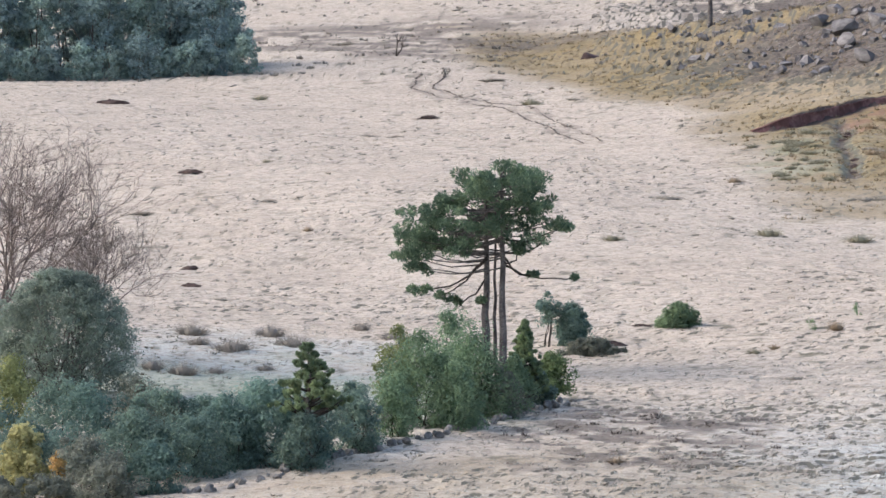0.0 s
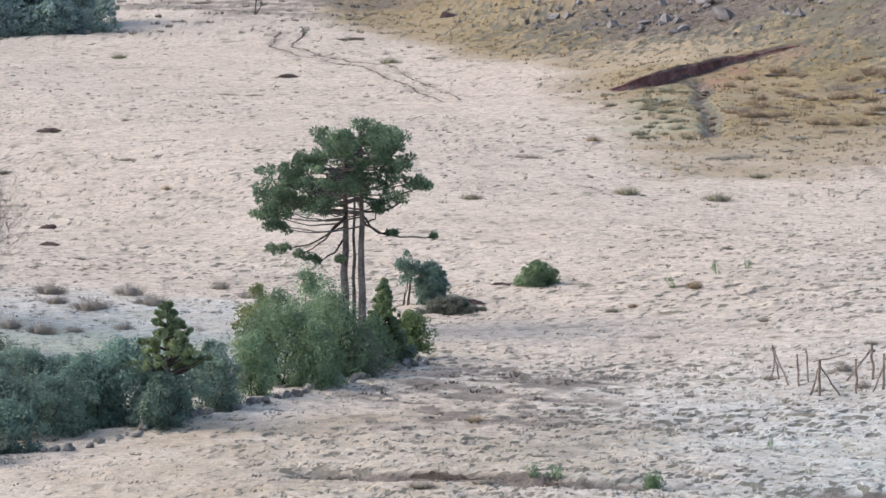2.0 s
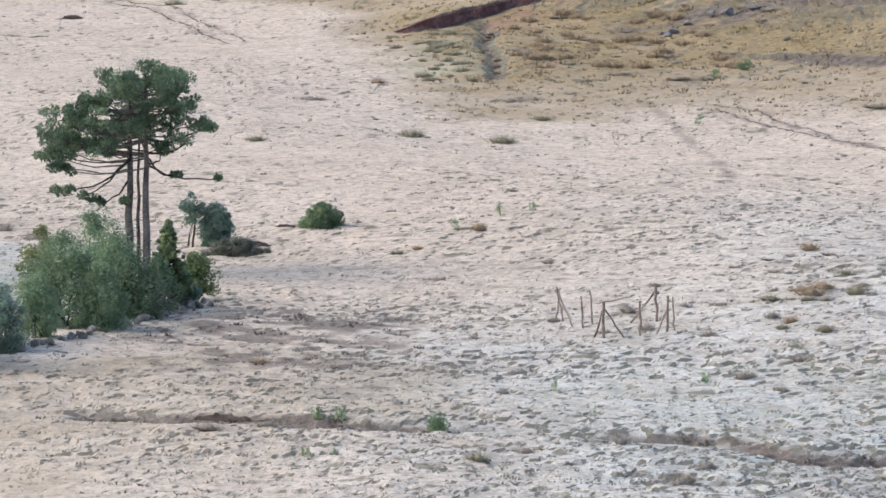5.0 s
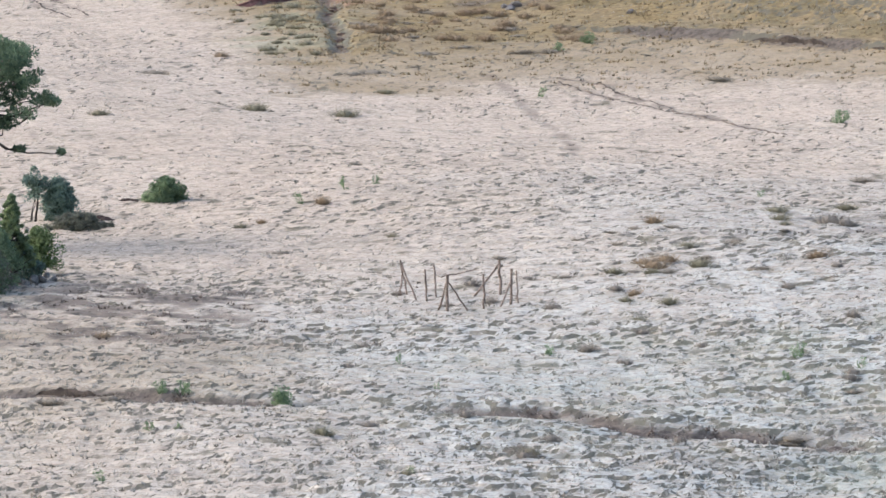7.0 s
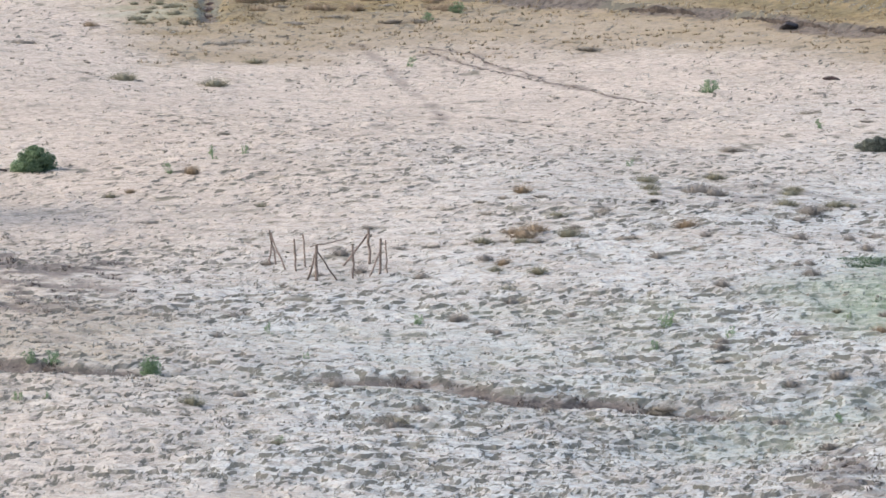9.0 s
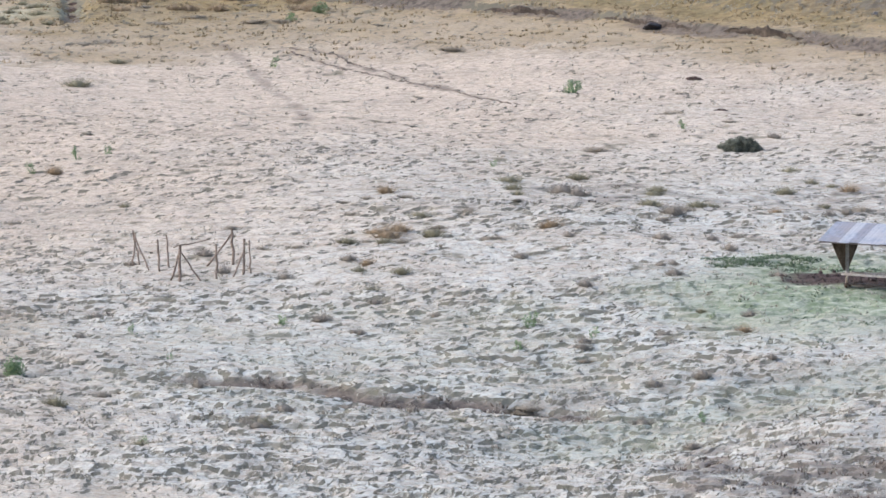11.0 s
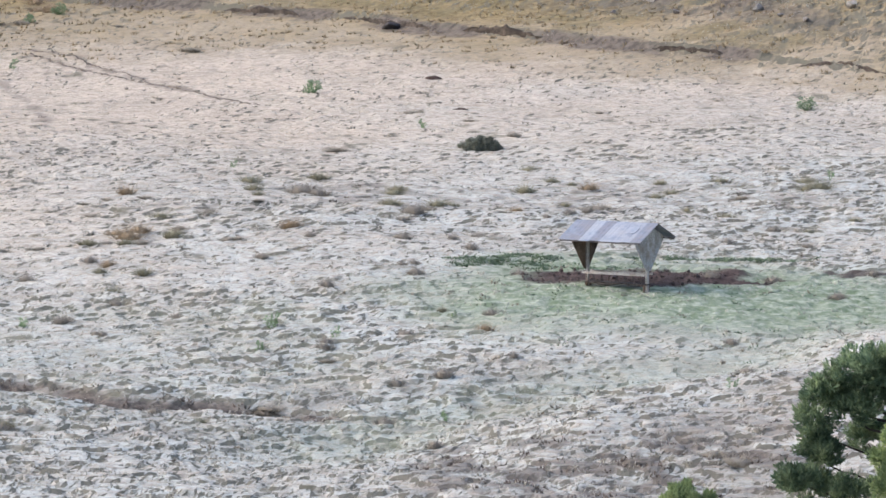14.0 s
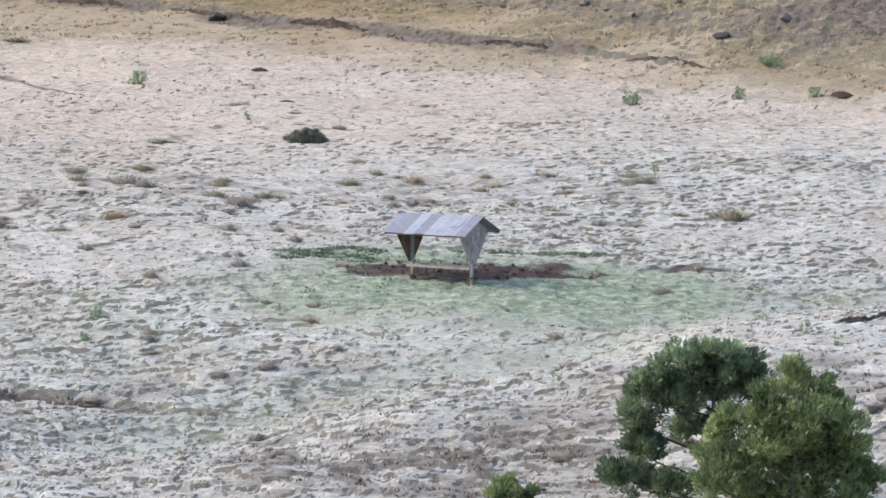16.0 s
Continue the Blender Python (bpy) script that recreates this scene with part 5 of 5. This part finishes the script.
STRAW_SPOTS = [(39.7, 203.5, 0.54), (6.5, 211.0, 0.55), (28.1, 222.8, 0.54), (29.8, 229.8, 0.93), (29.5, 231.2, 0.70), (30.5, 231.3, 0.80), (36.9, 231.3, 0.76), (47.7, 237.5, 0.49), (31.6, 244.0, 0.64), (53.0, 247.2, 0.76), (14.8, 251.0, 0.41), (17.9, 256.0, 0.67), (-7.3, 303.9, 0.43), (17.3, 333.8, 0.60), (17.5, 334.0, 0.67), (8.0, 412.1, 0.41)]
SEDGE_SPOTS = [(43.0, 236.5, 1.11), (-11.1, 238.8, 1.25), (-12.5, 240.5, 0.97), (-9.8, 240.5, 0.73), (-7.7, 242.6, 0.73), (39.9, 242.8, 0.99), (39.3, 243.6, 1.24), (-9.4, 249.9, 1.51), (-11.0, 251.5, 0.91), (-6.8, 253.2, 1.53), (-11.5, 256.2, 1.29), (-7.9, 256.8, 1.16), (-2.3, 257.2, 1.09), (-3.8, 260.5, 0.79), (51.8, 263.8, 0.81), (53.8, 268.4, 0.61)]
SPROUT_SPOTS = [(15.1, 176.6, 0.36), (5.3, 176.7, 0.47), (8.1, 185.5, 0.23), (7.2, 185.8, 0.34), (7.2, 186.1, 0.38), (35.1, 187.0, 0.42), (45.2, 187.4, 0.47), (56.3, 190.7, 0.40), (56.1, 194.4, 0.53), (17.9, 198.0, 0.28), (30.8, 200.6, 0.37), (30.8, 200.8, 0.37), (34.0, 203.1, 0.33), (34.2, 203.8, 0.29), (17.2, 205.3, 0.42), (32.0, 205.8, 0.63), (32.2, 206.1, 0.55), (39.2, 206.9, 0.30), (23.0, 207.9, 0.42), (23.0, 208.2, 0.42), (64.6, 248.9, 0.52), (37.9, 254.3, 0.47), (16.9, 256.8, 0.62), (19.3, 261.3, 0.58), (20.9, 263.0, 0.53), (50.0, 272.2, 0.39), (50.0, 272.4, 0.45), (47.3, 290.8, 0.65), (33.8, 309.3, 0.63)]
GBUSH_SPOTS = [(12.1, 193.6, 0.78), (12.1, 193.7, 0.98), (8.7, 194.7, 0.83), (7.9, 194.8, 0.71), (71.1, 278.7, 1.22), (81.0, 279.2, 0.88), (77.1, 279.7, 0.93), (80.8, 287.5, 1.50), (47.5, 290.5, 1.01), (37.4, 333.2, 0.88), (39.6, 336.8, 1.16)]
DARK_SPOTS += DARK_SPOTS_FAR
rng = np.random.default_rng(55)
OLIVE_SPOTS += [(50 + 14 * rng.uniform(-1, 1), 244 + 4 * rng.normal(), rng.uniform(0.45, 1.0)) for i in range(22)]
DARK_SPOTS += [(31 + 5 * rng.normal(), 235 + 6 * rng.normal(), rng.uniform(0.4, 0.8)) for i in range(24)]
SEDGE_SPOTS += [(rng.uniform(14, 60), rng.uniform(180, 240), rng.uniform(0.35, 0.7)) for i in range(60)]
# mounds added along the gully to stand in for its dark face
EARTH_SPOTS += [(26.3, 366, 1.0), (26.4, 362.6, 0.9), (25.5, 358, 0.9), (25.2, 353.8, 1.1), (25.5, 347, 0.9), (25.1, 343, 1.2), (24.8, 339, 1.0)]
OLIVE_SPOTS += [(rng.uniform(19.5, 24.3), rng.uniform(335, 364), rng.uniform(0.45, 0.95)) for i in range(26)]
STRAW_SPOTS += [(rng.uniform(26.5, 40), rng.uniform(338, 372), rng.uniform(0.6, 1.1)) for i in range(46)]
DARK_SPOTS += [(rng.uniform(26.5, 44), rng.uniform(330, 366), rng.uniform(0.5, 0.95)) for i in range(26)]
OLIVE_SPOTS += OLIVE_SPOTS_FAR


def three(make, name, material, *rest):
    return [make(name, material, 900 + 7 * i + len(name), *rest) for i in range(3)]


spread_out("grass_tussock", "olive-brown grass tussock on frosted pasture", "tussock", "olive tussocks", three(clump_mesh, "olive_tussock", OLIVE, 360, 0.42, 1.1, 0.032), OLIVE_SPOTS, 1, 1.3, 1.1)
spread_out("grass_tussock", "dry straw-coloured grass tussock on frosted pasture", "tussock", "straw tussocks", three(clump_mesh, "straw_tussock", STRAW, 360, 0.48, 1.1, 0.03), STRAW_SPOTS, 2, 1.35, 1.1)
spread_out("sedge_clump", "grey-brown sedge clump on frosted pasture", "sedge", "sedge clumps", three(clump_mesh, "sedge_clump", SEDGE, 520, 0.40, 0.8, 0.024), SEDGE_SPOTS, 3, 1.5, 1.1)
spread_out("weed_clump", "low dark dry weed clump on pasture", "weed", "dark weed clumps", three(clump_mesh, "weed_clump", WEED, 420, 0.28, 1.1, 0.035), DARK_SPOTS, 4)
spread_out("green_plant", "small fresh green plant on frosted pasture", "plant", "small green plants", three(leafy_mesh, "green_plant", SPROUT_LEAF, 6, 0.85, 0.06), SPROUT_SPOTS, 5, 0.9, 1.05)
spread_out("green_bush", "low green leafy bush on the pasture", "bush", "low green bushes", three(leafy_mesh, "green_bush", LEAF_FIELD, 16, 0.75, 0.05), GBUSH_SPOTS, 6, 0.7, 1.0)
spread_out("earth_mound", "bare dark earth mound on the pasture", "mound", "earth mounds", three(mound_mesh, "earth_mound", EARTH), EARTH_SPOTS, 7, 0.5, 1.1)


# ---- rocks of the hill ----
GREY_ROCKS = [(29.1, 409.7, 2.27), (28.0, 417.3, 1.68), (29.0, 402.4, 1.86), (29.8, 396.3, 2.00), (26.3, 409.9, 1.32), (24.8, 405.5, 1.47), (29.3, 421.0, 1.86), (26.8, 396.3, 1.60), (22.4, 407.4, 1.23), (20.8, 407.3, 1.07), (18.4, 409.0, 1.23), (21.2, 433.4, 1.13), (20.0, 434.0, 1.22), (31.5, 408.7, 2.06), (30.6, 415.5, 1.67), (37.3, 356.2, 1.30), (36.6, 356.3, 0.86), (38.5, 358.5, 1.09), (40.1, 359.6, 1.09), (41.1, 359.5, 1.45), (43.0, 359.7, 1.53), (24.0, 400.7, 1.77), (26.1, 395.7, 1.59), (42.2, 369.1, 1.27), (36.9, 355.5, 1.08), (43.6, 348.5, 0.92), (71.6, 310.6, 0.83), (68.7, 314.1, 0.71), (77.1, 302.4, 0.82), (76.3, 304.6, 0.76), (83.9, 294.6, 1.23), (53.1, 176.0, 1.1), (53.4, 179.3, 0.8), (54.6, 179.2, 0.95), (52.6, 172.9, 0.9), (54.2, 177.4, 1.2), (54.9, 181.2, 0.7)]
PALE_ROCKS = [(40.5, 370.5, 0.97), (75.6, 307.5, 0.95), (79.9, 303.4, 1.01)]
DARK_ROCKS = [(57.1, 320.7, 1.38), (80.2, 294.7, 0.92)]
for i, (x, y, w) in enumerate(GREY_ROCKS):
    rock(x, y, (1.25 if 27.5 < x < 32 and y > 395 else 0.9) * w, "angular grey lichen-covered rock on the hillside", ROCK, 400 + i, 0.65, "rocks of the hillside", turn=37 * i)
for i, (x, y, w) in enumerate(PALE_ROCKS):
    rock(x, y, 1.15 * w, "pale grey rounded rock on the slope", STONE, 450 + i, 0.75, "pale rocks", turn=51 * i)
for i, (x, y, w) in enumerate(DARK_ROCKS):
    rock(x, y, 1.45 * w, "flat dark rock set in the turf", ROCK_DARK, 470 + i, 0.34, "dark rocks", turn=20 * i)
rock(11.5, 438.2, 2.03, "lone red-brown boulder at the foot of the hill", ROCK_RED, 480, 0.5, turn=15)


def scree(seed, n):
    """Loose stones strewn over the stony parts of the hill."""
    rng = np.random.default_rng(seed)
    g = Geo()
    x, y = scatter(rng, n, 300, 470, 0.8, 18)
    d = (y - (424 - 1.63 * x)) / 1.91
    odds = smooth((d - 3) / 8) * smooth((x - 0.027 * y) / 6) * smooth((wave(x, y, 7, 66) - 0.38) / 0.2)
    ok = odds > rng.uniform(0, 1, n)
    box = np.array([(a, b, c) for c in (-1, 1) for b in (-1, 1) for a in (-1, 1)]) * 0.5
    faces = np.array([(0, 2, 3, 1), (4, 5, 7, 6), (0, 1, 5, 4), (2, 6, 7, 3), (0, 4, 6, 2), (1, 3, 7, 5)])
    for px, py in zip(x[ok], y[ok]):
        s = rng.lognormal(-1.25, 0.45)
        turn = np.array(Euler(rng.uniform(0, 6.28, 3)).to_matrix())
        v = box * rng.uniform(0.5, 1.2, (8, 3)) * s
        g.put(v @ turn.T + [px, py, height(px, py) + 0.12 * s], faces)
    return tagged(new("scree", g.mesh("scree", ROCK)), "grey loose stones strewn over the hillside", "stones", kind="stuff")


scree(33, 9000)


MUD = surface("trampled_red_mud", (0.06, 0.046, 0.044), (0.12, 0.09, 0.086), fine=9, coarse=2, bump=0.5)


def mud_clods(seed, n):
    """Trampled clods on the bare mud round the feeder."""
    rng = np.random.default_rng(seed)
    g = Geo()
    x, y = rng.uniform(42, 56, n), rng.uniform(209, 219, n)
    ok = zones(x, y)["soil"] > 0.45
    box = np.array([(a, b, c) for c in (-1, 1) for b in (-1, 1) for a in (-1, 1)]) * 0.5
    faces = np.array([(0, 2, 3, 1), (4, 5, 7, 6), (0, 1, 5, 4), (2, 6, 7, 3), (0, 4, 6, 2), (1, 3, 7, 5)])
    for px, py in zip(x[ok], y[ok]):
        s = rng.lognormal(-2.75, 0.4)
        turn = np.array(Euler(rng.uniform(0, 6.28, 3)).to_matrix())
        g.put((box * rng.uniform(0.5, 1.2, (8, 3)) * s) @ turn.T + [px, py, height(px, py) + 0.1 * s], faces)
    return tagged(new("mud_clods", g.mesh("mud_clods", MUD)), "dark trampled clods of mud round the feeder", "mud", kind="stuff")


mud_clods(34, 1300)

pole = thing("wooden_pole", 20.9, 438.3, "tall weathered wooden pole standing on the hill shoulder", "pole")
part("shaft", Geo().tube([(0, 0, -0.4), (0.02, 0, 3), (-0.03, 0, 6.5), (0, 0, 9)], [0.2, 0.185, 0.17, 0.15], 10), BARK, pole, flat=False)
part("crossarm", Geo().box((0, 0.2, 8.5), (1.8, 0.1, 0.12)), POST_WOOD, pole)
twig_tree("dead_tree", -3.7, 445.6, 2.6, 2.0, "small leafless dark dead tree on the far pasture", BARK_DARK, 44, depth=3, forks=2, fans=2, thick=0.05)
